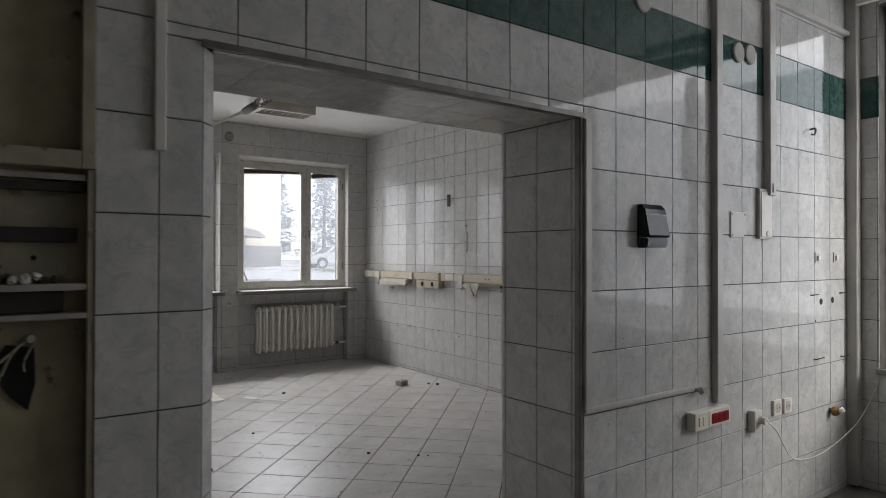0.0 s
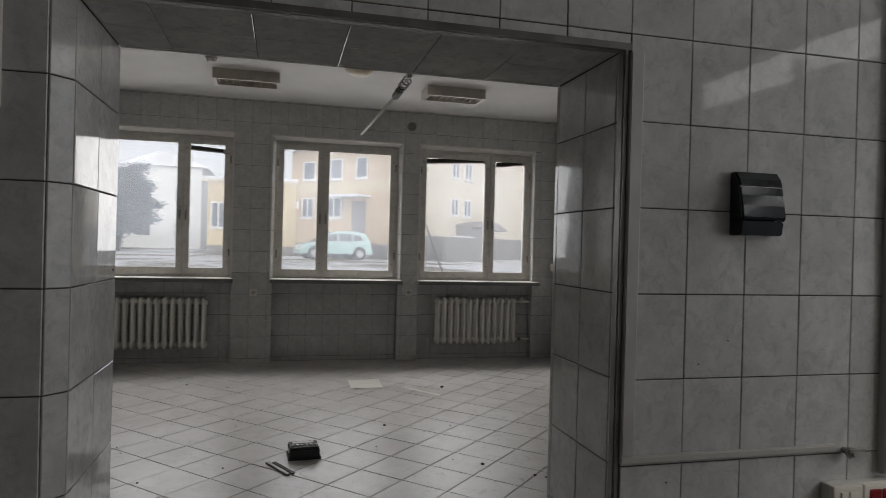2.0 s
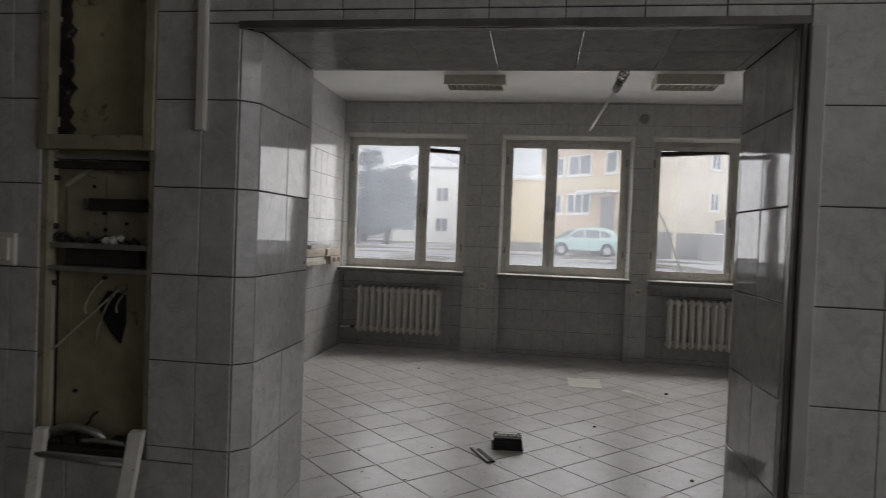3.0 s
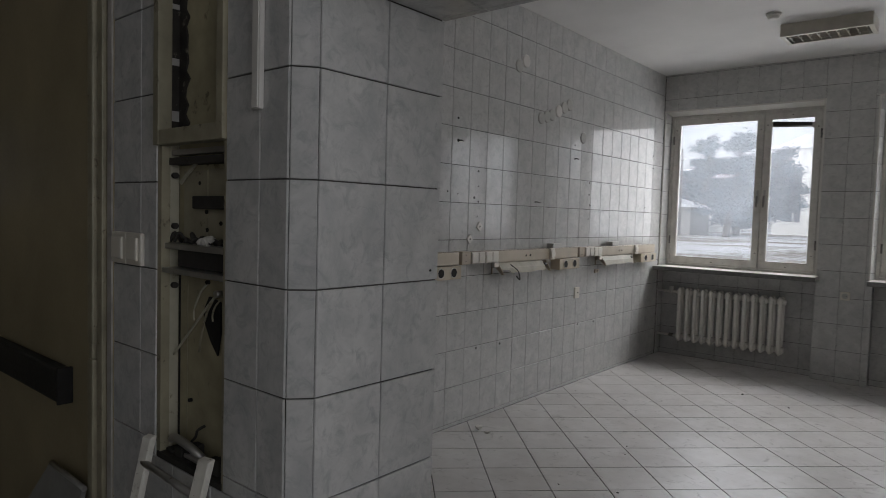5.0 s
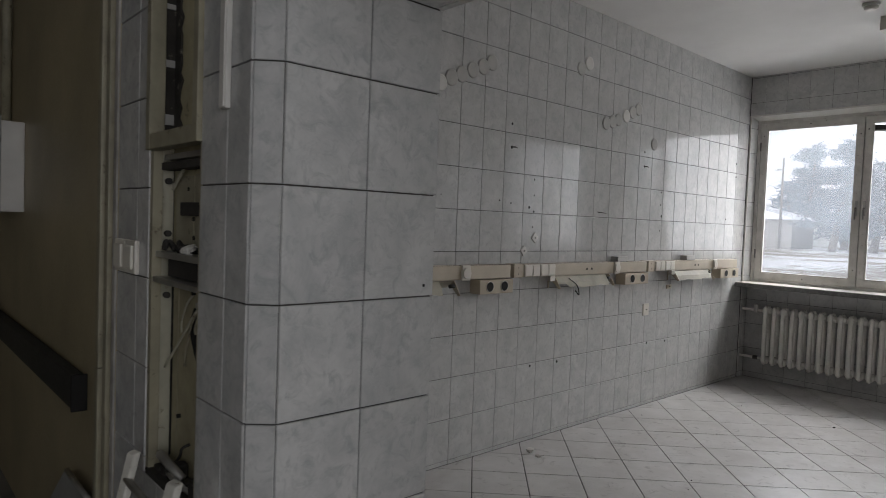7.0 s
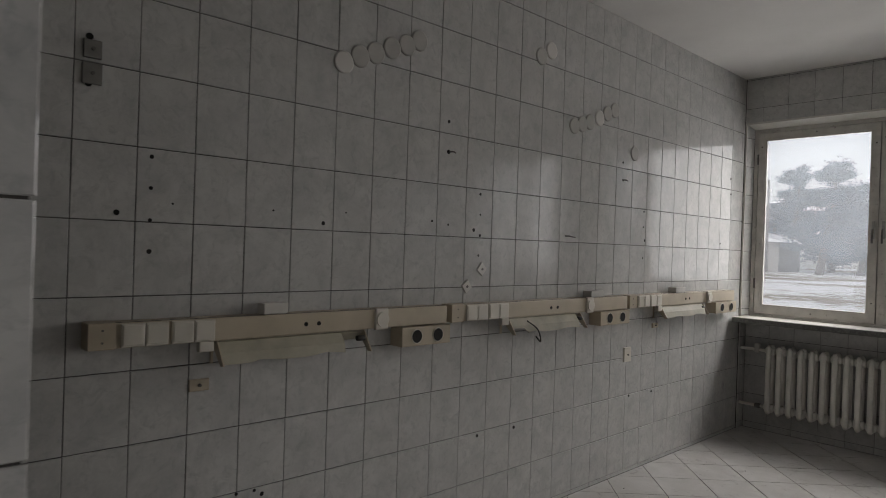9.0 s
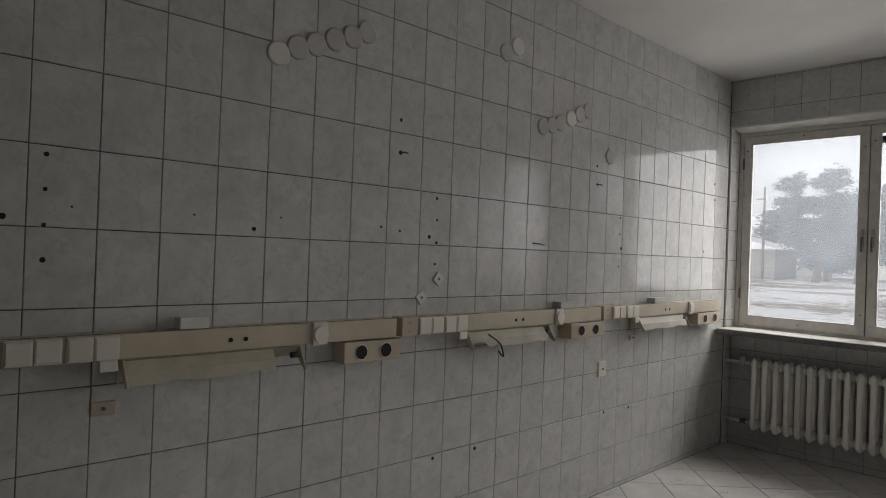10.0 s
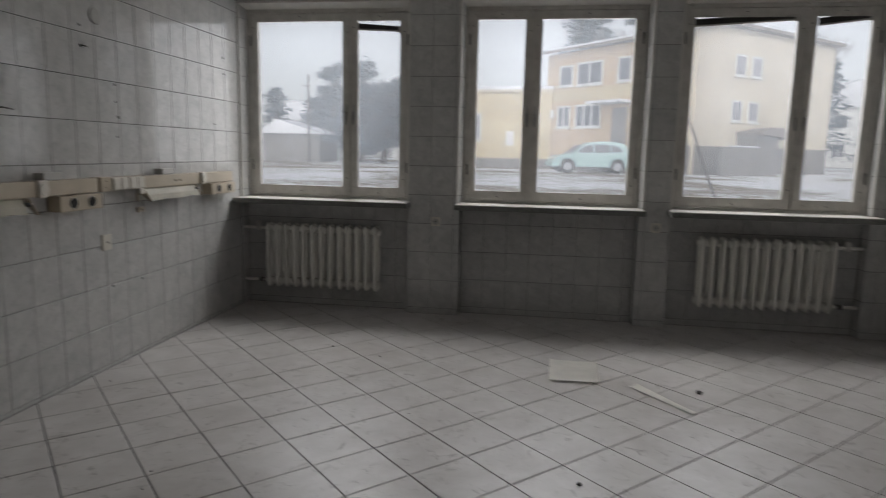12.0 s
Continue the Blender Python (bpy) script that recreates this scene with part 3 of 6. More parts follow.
def shutter_remains(x0, x1, z, drop, thick):
    """The dark lowest slat of a jammed roller blind across the top of a pane."""
    ob = thing("roller_blind", "dark jammed roller blind bar across the top of the pane", "blind", group="roller blinds")
    part("slat", prism([(x0, z), (x1, z + drop), (x1, z + drop + thick * 0.8), (x0, z + thick)], (8.170, 8.178), "y"), M_SOOT, ob)
    part("lower_edge", prism([(x0, z - 0.014), (x1, z + drop - 0.012), (x1, z + drop), (x0, z)], (8.168, 8.179), "y"), M_PVCGREY, ob, "pale plastic edging")
    part("end_clip", boxes((x1 - 0.022, x1, 8.165, 8.180, z + drop - 0.02, z + drop + 0.03)), M_PVCGREY, ob)
    return ob


shutter_remains(0.020, 0.400, 2.496, -0.020, 0.044)
shutter_remains(2.832, 3.616, 2.496, 0.046, 0.050)
shutter_remains(3.769, 4.160, 2.497, 0.046, 0.050)


# Thin dark strip down the corner, interrupted at the sill.
solid("corner_joint", boxes((LEFT_X + 0.001, LEFT_X + 0.005, WIN_Y - 0.002, WIN_Y + 0.003, 0.0, 0.955), (LEFT_X + 0.001, LEFT_X + 0.005, WIN_Y - 0.002, WIN_Y + 0.003, SILL_Z, CEIL)), M_SOOT, "thin dark strip in the corner of the tiled walls", "trim", "structure")


def reveal_trim(x0, x1):
    """Pale plastic tile edging round a window's reveal."""
    e, w = 0.004, 0.011
    solid("trim", boxes((x0 - w, x0 + e, WIN_Y - 0.004, WIN_Y + 0.005, SILL_Z + 0.001, WIN_HEAD + w), (x1 - e, x1 + w, WIN_Y - 0.004, WIN_Y + 0.005, SILL_Z + 0.001, WIN_HEAD + w),
                       (x0 + e, x1 - e, WIN_Y - 0.004, WIN_Y + 0.005, WIN_HEAD - e, WIN_HEAD + w)), M_PVC, "pale plastic tile edging round the window reveal", "trim", "structure")


for x0, x1 in OPENINGS:
    reveal_trim(x0, x1)


# ---- radiators ----
def radiator(x0, n, valve_side, lift=0.0):
    """Cast-iron column radiator with rounded sections and pipes."""
    r = thing("radiator", "cream enamelled cast-iron column radiator under the sill", "radiator", group="radiators")
    pitch, y, z0, z1 = 0.084, NICHE_Y - 0.085, 0.185 + lift, 0.762 + lift
    for k in range(n):
        cx = x0 + pitch * (k + 0.5)
        bm = bmesh.new()
        for dy in (-0.048, 0.048):
            ring = arc([(cx, y + dy * 0.35, z0 + 0.012), (cx, y + dy, z0 + 0.06), (cx, y + dy, z1 - 0.06), (cx, y + dy * 0.35, z1 - 0.012)], 4)
            t = tube(ring, 0.021, 10, radii=[0.015] + [0.021] * (len(ring) - 2) + [0.015])
            me = bpy.data.meshes.new("x")
            t.to_mesh(me)
            t.free()
            bm.from_mesh(me)
            bpy.data.meshes.remove(me)
        for z in (z0 + 0.045, z1 - 0.045):
            c = tube([(cx - pitch / 2 + 0.001, y, z), (cx - 0.03, y, z), (cx + 0.03, y, z), (cx + pitch / 2 - 0.001, y, z)], 0.03, 10, radii=[0.024, 0.034, 0.034, 0.024])
            me = bpy.data.meshes.new("x")
            c.to_mesh(me)
            c.free()
            bm.from_mesh(me)
            bpy.data.meshes.remove(me)
        part("section", bm, M_RAD, r)
    end = x0 if valve_side < 0 else x0 + pitch * n
    stop = LEFT_X + 0.01 if valve_side < 0 else 4.25
    for z in (z0 + 0.045, z1 - 0.045):
        part("pipe", tube([(end, y, z), (stop, y, z)], 0.013, 10), M_RAD, r)
    part("valve", rbox(end + valve_side * 0.07 - 0.02, end + valve_side * 0.07 + 0.02, y - 0.02, y + 0.02, z1 - 0.07, z1 + 0.012, 0.008), M_PVC, r, "white radiator valve")
    part("union", tube([(end + valve_side * 0.03, y, z0 + 0.045), (end + valve_side * 0.075, y, z0 + 0.045)], 0.022, 6), M_DARKSTEEL, r)
    for k in (2, n - 2):
        part("bracket", boxes((x0 + pitch * k - 0.006, x0 + pitch * k + 0.006, y, NICHE_Y, z0 + 0.10, z0 + 0.125)), M_STEEL, r)
    return r


radiator(-0.835, 13, -1)
radiator(2.965, 13, 1, 0.02)


# ---- bed-head service rails ----
def join(*bms):
    """Several bmeshes as one."""
    out = bmesh.new()
    for b in bms:
        me = bpy.data.meshes.new("x")
        b.to_mesh(me)
        b.free()
        out.from_mesh(me)
        bpy.data.meshes.remove(me)
    return out


def disc(cx, cz, y0, y1, r, n=20):
    """A short round plug lying along y."""
    return tube([(cx, y0, cz), (cx, y1, cz)], r, n)


def bed_head_rail(m, length, torn, cover):
    """A beige service rail: local x along the wall, the front at -y, z from the floor."""
    r = thing("bed_head_rail", "beige metal hospital bed-head rail with switches and reading lamp", "bed-head rail", m, "bed-head rails")
    d, z0, z1 = 0.078, 1.155, 1.240
    part("housing", rbox(0.0, length, -d, 0.0, z0, z1, 0.005), M_BEIGE, r)
    part("end_cover", rbox(-0.003, 0.082, -d - 0.002, -0.001, z0 - 0.002, z1 + 0.002, 0.003), M_BEIGE, r)
    for k in range(4):
        x = 0.096 + 0.078 * k + 0.010 * (k // 2)
        s = part("switch", rbox(x, x + 0.076, -d - 0.010, -d + 0.002, z0 + 0.003, z1 - 0.003, 0.003), M_SWITCH, r, "ivory rocker switch")
        part("rocker", rbox(x + 0.004, x + 0.072, -d - 0.014, -d - 0.009, z0 + 0.009, z1 - 0.008, 0.003), M_SWITCH, s)
    for zz in (z0 + 0.022, z1 - 0.022):
        part("screw", tube([(0.04, -d - 0.004, zz), (0.04, -d, zz)], 0.004, 8), M_DARKSTEEL, r)
    part("top_seam", boxes((0.084, length - 0.002, -d + 0.012, -d + 0.016, z1 - 0.001, z1 + 0.0012)), M_SOOT, r)
    part("call_plug", rbox(0.355, 0.41, -d - 0.018, -d + 0.01, z0 - 0.034, z0 + 0.003, 0.004), M_SWITCH, r)
    # wedge-shaped reading lamp trough under the rail
    x0, x1 = 0.43, 1.10
    lamp = part("reading_lamp", join(
        boxes((x0 + 0.004, x1 - 0.004, -d + 0.012, -d + 0.015, z0 - 0.012, z0 - 0.001)),
        prism([(x0, z0), (x0 + 0.010, z0), (x0 + 0.010, z0 - 0.092), (x0, z0 - 0.092)], (-0.02, -0.012), "y")), M_BEIGE, r, "beige trough reading lamp, partly broken")
    cheek = [(-0.004, z0 - 0.001), (-d + 0.006, z0 - 0.001), (-d - 0.052, z0 - 0.088), (-d - 0.030, z0 - 0.090), (-0.03, z0 - 0.02)]
    for a in (x0, x1 - 0.006):
        part("cheek", prism(cheek, (a, a + 0.006), "x"), M_BEIGE, lamp)
    n = 14
    bm = bmesh.new()
    ex = x1 - 0.01 - torn
    prev = None
    for k in range(n + 1):
        x = x0 + 0.006 + (ex - x0) * k / n
        low = 0.086 - 0.010 * max(0.0, math.sin(k * 0.8 + length * 3)) * (k > 3) - (0.03 if cover and k < 3 else 0.0)
        col = [bm.verts.new(p) for p in ((x, -d + 0.008, z0 - 0.004), (x, -d - 0.022, z0 - 0.045), (x, -d - 0.030 - 0.2 * (low - 0.07), z0 - low), (x, -d - 0.027 - 0.2 * (low - 0.07), z0 - low), (x, -d - 0.018, z0 - 0.047), (x, -d + 0.012, z0 - 0.007))]
        if prev:
            for q in range(5):
                bm.faces.new((prev[q], col[q], col[q + 1], prev[q + 1]))
            bm.faces.new((prev[5], col[5], col[0], prev[0]))
        prev = col
    bmesh.ops.recalc_face_normals(bm, faces=bm.faces[:])
    part("diffuser", bm, M_BEIGE_IN, lamp, "yellowed translucent lamp cover with a broken edge")
    part("reflector", prism([(-0.01, z0 - 0.002), (-d, z0 - 0.002), (-0.012, z0 - 0.05)], (x0 + 0.008, x1 - 0.008), "x"), M_BEIGE_IN, lamp)
    part("lamp_holder", tube([(x1 - 0.05, -d - 0.006, z0 - 0.035), (x1 - 0.012, -d - 0.006, z0 - 0.035)], 0.012, 8), M_SOOT, lamp)
    for x in (0.80, 0.86):
        part("socket_hole", disc(x, z0 + 0.040, -d - 0.002, -d + 0.004, 0.009, 12), M_DARK, r)
    c = part("round_switch", rbox(1.145, 1.215, -d - 0.014, -d + 0.002, z0 - 0.006, z1 + 0.004, 0.006), M_SWITCH, r, "white plate with a round switch")
    part("knob", disc(1.18, z0 + 0.04, -d - 0.022, -d - 0.012, 0.033), M_SWITCH, c)
    # twin outlet block under the rail
    b = part("outlet_block", rbox(1.30, length + 0.015, -d - 0.012, -0.002, z0 - 0.096, z0 - 0.006, 0.004), M_BEIGE, r)
    for x in (1.30 + 0.30 * (length - 1.30), 1.30 + 0.76 * (length - 1.30)):
        part("outlet_ring", join(tube([(x, -d - 0.016, z0 - 0.05), (x, -d - 0.010, z0 - 0.05)], 0.034, 22)), M_SWITCH, b)
        part("outlet_hole", disc(x, z0 - 0.05, -d - 0.0175, -d - 0.012, 0.030, 22), M_DARK, b)
    for a in (1.33, length - 0.06):
        part("bracket", boxes((a, a + 0.03, -0.05, -0.004, z0 - 0.014, z0 + 0.001)), M_STEEL, r)
    if cover:
        part("loose_wire", tube(arc([(0.56, -d - 0.02, z0 - 0.02), (0.62, -d - 0.05, z0 - 0.07), (0.66, -d - 0.04, z0 - 0.14), (0.63, -d - 0.03, z0 - 0.11)], 6), 0.004, 6), M_SOOT, r)
    return r


bed_head_rail(pose(LEFT_X, 2.775, 0, 0, 0, 90), 1.59, 0.12, False)
bed_head_rail(pose(LEFT_X, 4.40, 0, 0, 0, 90), 1.63, 0.05, True)
bed_head_rail(pose(LEFT_X, 6.06, 0, 0, 0, 90), 1.68, 0.02, False)
bed_head_rail(pose(RIGHT_X, 7.94, 0, 0, 0, -90), 1.75, 0.03, False)
bed_head_rail(pose(RIGHT_X, 6.14, 0, 0, 0, -90), 1.62, 0.40, True)


def junction_box(x, y, z, w, d, h, mat, label):
    b = thing("junction_box", label, "junction box", group="junction boxes")
    part("body", rbox(x - d / 2, x + d / 2, y - w / 2, y + w / 2, z, z + h, 0.004), mat, b)
    part("lid", rbox(x + d / 2, x + d / 2 + 0.006, y - w / 2 - 0.002, y + w / 2 + 0.002, z + 0.002, z + h + 0.002, 0.003), mat, b)


junction_box(LEFT_X + 0.045, 3.44, 1.2415, 0.10, 0.055, 0.042, M_PVC, "white junction box on top of the rail")
junction_box(LEFT_X + 0.05, 5.66, 1.2415, 0.13, 0.06, 0.04, M_PVCGREY, "grey junction box on top of the rail")
junction_box(LEFT_X + 0.05, 6.76, 1.2415, 0.14, 0.06, 0.04, M_PVCGREY, "grey junction box on top of the rail")


def wall_plug(p, side, r, mat, label, t=0.012, name="wall_plug", group="wall plugs"):
    """A round cover on a side wall (side +1: faces +x; -1: faces -x; 0: faces -y)."""
    x, y, z = p
    if side:
        bm = tube([(x - side * 0.003, y, z), (x + side * t * 0.7, y, z), (x + side * t, y, z)], r, 22, radii=[r, r, r * 0.86])
    else:
        bm = tube([(x, y + 0.003, z), (x, y - t * 0.7, z), (x, y - t, z)], r, 22, radii=[r, r, r * 0.86])
    return solid(name, bm, mat, label, "wall plug", "", group)


for k, (y, z) in enumerate(((3.766, 2.315), (3.852, 2.359), (3.936, 2.393), (4.029, 2.437), (4.118, 2.472), (4.194, 2.511), (5.128, 2.649), (5.22, 2.702), (5.471, 2.298), (5.554, 2.321), (5.634, 2.347), (5.74, 2.389), (5.83, 2.432), (5.917, 2.468), (6.185, 2.215))):
    wall_plug((LEFT_X, y, z), 1, 0.05, M_PVC if k in (0, 7, 11) else M_PLASTER_PLUG, "white round cover cap on the tiles" if k in (0, 7, 11) else "grey plastered round cap on the tiles", 0.01)


def hole(p, side, r):
    x, y, z = p
    if side:
        bm = tube([(x - side * 0.002, y, z), (x + side * 0.0012, y, z)], r, 9)
    else:
        bm = tube([(x, y + 0.002, z), (x, y - 0.0012, z)], r, 9)
    return solid("drill_hole", bm, M_DARK, "small dark drill hole in a wall tile", "hole", "", "drill holes")


for y, z, r in ((3.69, 1.611, 0.009), (4.413, 2.006, 0.011), (4.41, 2.158, 0.009), (6.046, 2.137, 0.009), (6.052, 2.019, 0.01), (2.979, 1.81, 0.008), (2.979, 1.70, 0.007), (3.056, 1.65, 0.004), (2.869, 1.608, 0.010), (2.979, 1.587, 0.007),
                (2.979, 1.477, 0.009), (3.454, 1.651, 0.004), (3.805, 1.663, 0.004), (4.316, 1.653, 0.006), (4.426, 1.64, 0.006), (4.613, 1.62, 0.010), (4.656, 1.812, 0.008), (4.661, 1.704, 0.006), (4.662, 1.593, 0.008), (4.656, 1.487, 0.007),
                (6.341, 1.822, 0.008), (6.341, 1.714, 0.007), (6.362, 1.618, 0.011), (6.341, 1.494, 0.007), (7.774, 2.192, 0.010), (7.785, 2.061, 0.010), (7.603, 1.63, 0.008), (4.69, 0.524, 0.009), (3.334, 0.537, 0.007), (3.41, 0.534, 0.007), (3.443, 0.513, 0.009), (4.991, 0.519, 0.010), (6.528, 0.523, 0.009), (6.218, 0.532, 0.009), (2.771, 2.181, 0.012), (2.771, 2.028, 0.012)):
    hole((LEFT_X, y, z), 1, r)
for y, z, r in ((7.737, 2.201, 0.012), (7.737, 2.069, 0.012), (5.77, 1.783, 0.012), (5.0, 1.79, 0.012), (6.62, 1.62, 0.008), (6.9, 0.55, 0.01), (7.2, 0.53, 0.01), (6.3, 0.55, 0.01), (5.9, 0.52, 0.01)):
    hole((RIGHT_X, y, z), -1, r)


hole((OPEN_L, 2.287, 1.337), 1, 0.0035)


def hook(p, side, length=0.05):
    """A bent screw left in a side wall."""
    x, y, z = p
    pts = [(x - side * 0.004, y, z), (x + side * 0.02, y + 0.01, z), (x + side * 0.026, y + length, z - 0.006)]
    return solid("bent_screw", tube(pts, 0.0045, 7), M_DARKSTEEL, "rusty bent screw stuck in the tiles", "screw", "", "bent screws")


hook((LEFT_X, 5.42, 1.618), 1, 0.07)
hook((LEFT_X, 4.42, 2.008), 1, 0.02)
hook((LEFT_X, 6.05, 2.02), 1, 0.02)


def backing(p, side, w, h, mat, label):
    """A bare mounting plate with a screw."""
    x, y, z = p
    b = thing("mounting_plate", label, "plate", group="mounting plates")
    x0, x1 = sorted((x - side * 0.002, x + side * 0.012))
    part("plate", rbox(x0, x1, y - w / 2, y + w / 2, z - h / 2, z + h / 2, 0.003), mat, b)
    part("screw", tube([(x, y, z), (x + side * 0.02, y, z)], 0.006, 8), M_DARKSTEEL, b)


backing((LEFT_X, 2.78, 2.14), 1, 0.055, 0.06, M_BOARD, "small patch of plaster and screw on the tiles")
backing((LEFT_X, 2.78, 2.06), 1, 0.06, 0.07, M_BOARD, "small patch of plaster and screw on the tiles")
backing((LEFT_X, 3.17, 0.985), 1, 0.075, 0.045, M_BEIGE, "beige stub bracket under the bed-head rail")
backing((LEFT_X, 6.54, 1.005), 1, 0.075, 0.035, M_BEIGE, "beige stub bracket under the bed-head rail")
backing((LEFT_X, 6.17, 0.825), 1, 0.085, 0.10, M_SWITCH, "white wall socket plate on the tiles")
for y, z, turn in ((4.68, 1.415, 52), (4.57, 1.325, 38)):
    scrap = thing("mounting_plate", "small torn white mounting plate stuck askew on the tiles", "plate", Matrix.Translation((LEFT_X, y, z)) @ Matrix.Rotation(radians(turn), 4, "X"), "mounting plates")
    part("plate", rbox(-0.002, 0.009, -0.026, 0.026, -0.026, 0.026, 0.003), M_PVC, scrap)
    part("screw", tube([(0.004, 0, 0), (0.012, 0, 0)], 0.007, 8), M_DARKSTEEL, scrap)
backing((RIGHT_X, 7.36, 1.02), -1, 0.08, 0.04, M_BEIGE, "beige stub bracket under the bed-head rail")
backing((RIGHT_X, 5.62, 1.005), -1, 0.08, 0.04, M_BEIGE, "beige stub bracket under the bed-head rail")
backing((RIGHT_X, 6.09, 2.09), -1, 0.05, 0.14, M_SOOT, "dark scorched bracket strip on the tiles")
backing((RIGHT_X, 5.77, 1.60), -1, 0.05, 0.22, M_PLASTER_PLUG, "pale plaster patch on the tiles")
wall_plug((2.61, WIN_Y, 2.915), 0, 0.055, M_BOARD, "grey round vent cap above the windows", 0.01)


def wall_socket(x, y, z, label="white single wall socket on the pier", w=0.08):
    s = thing("wall_socket", label, "socket", group="wall sockets")
    part("plate", rbox(x - w / 2, x + w / 2, y - 0.016, y + 0.002, z - w / 2, z + w / 2, 0.005), M_SWITCH, s)
    part("insert", tube([(x, y - 0.018, z), (x, y - 0.013, z)], w * 0.33, 20), M_PVCGREY, s, "grey round insert")
    for dx in (-0.0095, 0.0095):
        part("pin_hole", tube([(x + dx, y - 0.0192, z), (x + dx, y - 0.017, z)], 0.0035, 8), M_DARK, s)


wall_socket(0.76, WIN_Y, 0.835)
wall_socket(2.62, WIN_Y, 0.85)


# ---- ceiling fixtures ----
def louvre_lamp(x, y):
    l = thing("ceiling_light", "cream fluorescent ceiling light with a louvre grid", "ceiling light", pose(x, y, CEIL), "ceiling lights")
    w, d, h = 0.315, 0.15, 0.095
    part("housing", boxes((-w, w, -d, -d + 0.008, -h, 0), (-w, w, d - 0.008, d, -h, 0), (-w, -w + 0.008, -d + 0.008, d - 0.008, -h, 0), (w - 0.008, w, -d + 0.008, d - 0.008, -h, 0), (-w + 0.008, w - 0.008, -d + 0.008, d - 0.008, -0.012, 0)), M_LAMPBODY, l)
    part("rim", boxes((-w - 0.002, w + 0.002, -d - 0.002, -d + 0.03, -h - 0.004, -h), (-w - 0.002, w + 0.002, d - 0.03, d + 0.002, -h - 0.004, -h), (-w - 0.002, -w + 0.03, -d + 0.03, d - 0.03, -h - 0.004, -h), (w - 0.03, w + 0.002, -d + 0.03, d - 0.03, -h - 0.004, -h)), M_LAMPBODY, l)
    for k in range(9):
        xx = -w + 0.05 + k * (2 * w - 0.1) / 8
        part("louvre", boxes((xx - 0.0015, xx + 0.0015, -d + 0.03, d - 0.03, -h, -h + 0.035)), M_LOUVRE, l)
    for yy in (-0.05, 0.05):
        part("spine", boxes((-w + 0.03, w - 0.03, yy - 0.0015, yy + 0.0015, -h + 0.001, -h + 0.036)), M_LOUVRE, l)
    for yy in (-0.075, 0.0, 0.075):
        part("fluorescent_tube", tube([(-w + 0.03, yy, -0.045), (w - 0.03, yy, -0.045)], 0.008, 8), M_PVC, l)
    return l


louvre_lamp(0.70, 6.86)
louvre_lamp(2.81, 6.81)
dome = thing("dome_light", "round yellowed dome ceiling light", "ceiling light", pose(1.745, 6.21, CEIL))
part("base", tube([(0, 0, 0), (0, 0, -0.025)], 0.15, 32), M_PVC, dome)
part("diffuser", tube([(0, 0, -0.02 - 0.075 * math.sin(a * math.pi / 14)) for a in range(8)], 0.1, 32, radii=[max(0.004, 0.138 * math.cos(a * math.pi / 14)) for a in range(8)]), M_OPAL, dome)
smoke = thing("smoke_detector", "small white round smoke detector on the ceiling", "smoke detector", pose(0.41, 6.38, CEIL))
part("base", tube([(0, 0, 0), (0, 0, -0.018)], 0.055, 24), M_PVC, smoke)
part("sensor", tube([(0, 0, -0.018), (0, 0, -0.035), (0, 0, -0.045)], 0.04, 24, radii=[0.045, 0.042, 0.026]), M_PVC, smoke)

rod = thing("curtain_rod", "loose curtain rod hanging from a ceiling hook", "curtain rod")
part("hanger", tube([(2.012, 5.13, CEIL), (2.012, 5.13, 2.80)], 0.012, 8), M_STEEL, rod)
part("clamp", rbox(1.992, 2.032, 5.10, 5.16, 2.745, 2.81, 0.006), M_STEEL, rod)
for k in range(3):
    yy = 5.22 + 0.1 * k
    part("ring", tube([(2.011 + 0.034 * math.cos(a * math.tau / 14), yy + 0.012 * math.sin(a * math.tau / 14 * 2), 2.748 + 0.034 * math.sin(a * math.tau / 14)) for a in range(15)], 0.006, 6), M_DARKSTEEL, rod)
part("coupling", tube([(2.0105, 5.16, 2.757), (2.009, 5.46, 2.748)], 0.014, 8), M_STEEL, rod)
part("grip", tube([(2.009, 5.44, 2.745), (2.009, 5.52, 2.742), (2.008, 5.72, 2.737), (2.008, 5.80, 2.738)], 0.03, 12, radii=[0.02, 0.034, 0.034, 0.018]), M_SOOT, rod, "dark plastic grip")
part("rod", tube([(2.008, 5.75, 2.738), (1.986, 7.84, 2.775), (1.984, WIN_Y - 0.001, 2.778)], 0.014, 10), M_WHITEPAINT, rod, "pale metal rod")

# ---- loose things on the ward floor ----
bb = thing("battery_box", "black plastic box lying on the floor tiles", "box", pose(1.25, 4.57, 0, 0, 0, 4))
part("body", rbox(-0.10, 0.10, -0.08, 0.08, 0.0, 0.064, 0.006), M_BLACK, bb)
part("lid", rbox(-0.094, 0.094, -0.074, 0.074, 0.062, 0.080, 0.006), M_SOOT, bb)
for k in range(6):
    part("cap", tube([(-0.075 + 0.03 * k, -0.03, 0.078), (-0.075 + 0.03 * k, -0.03, 0.087)], 0.011, 10), M_PVCGREY, bb)
part("label_strip", boxes((-0.07, 0.07, 0.02, 0.06, 0.0795, 0.0812)), M_PVCGREY, bb, "grey label strip")
part("foot", rbox(-0.108, 0.108, -0.088, 0.088, 0.0, 0.014, 0.004), M_BLACK, bb)
bars = thing("metal_offcut", "two dark metal strips lying on the tiles", "metal strip", pose(1.10, 4.335, 0, 0, 0, -62))
part("strip", boxes((-0.14, 0.14, -0.03, -0.008, 0.0005, 0.014)), M_DARKSTEEL, bars)
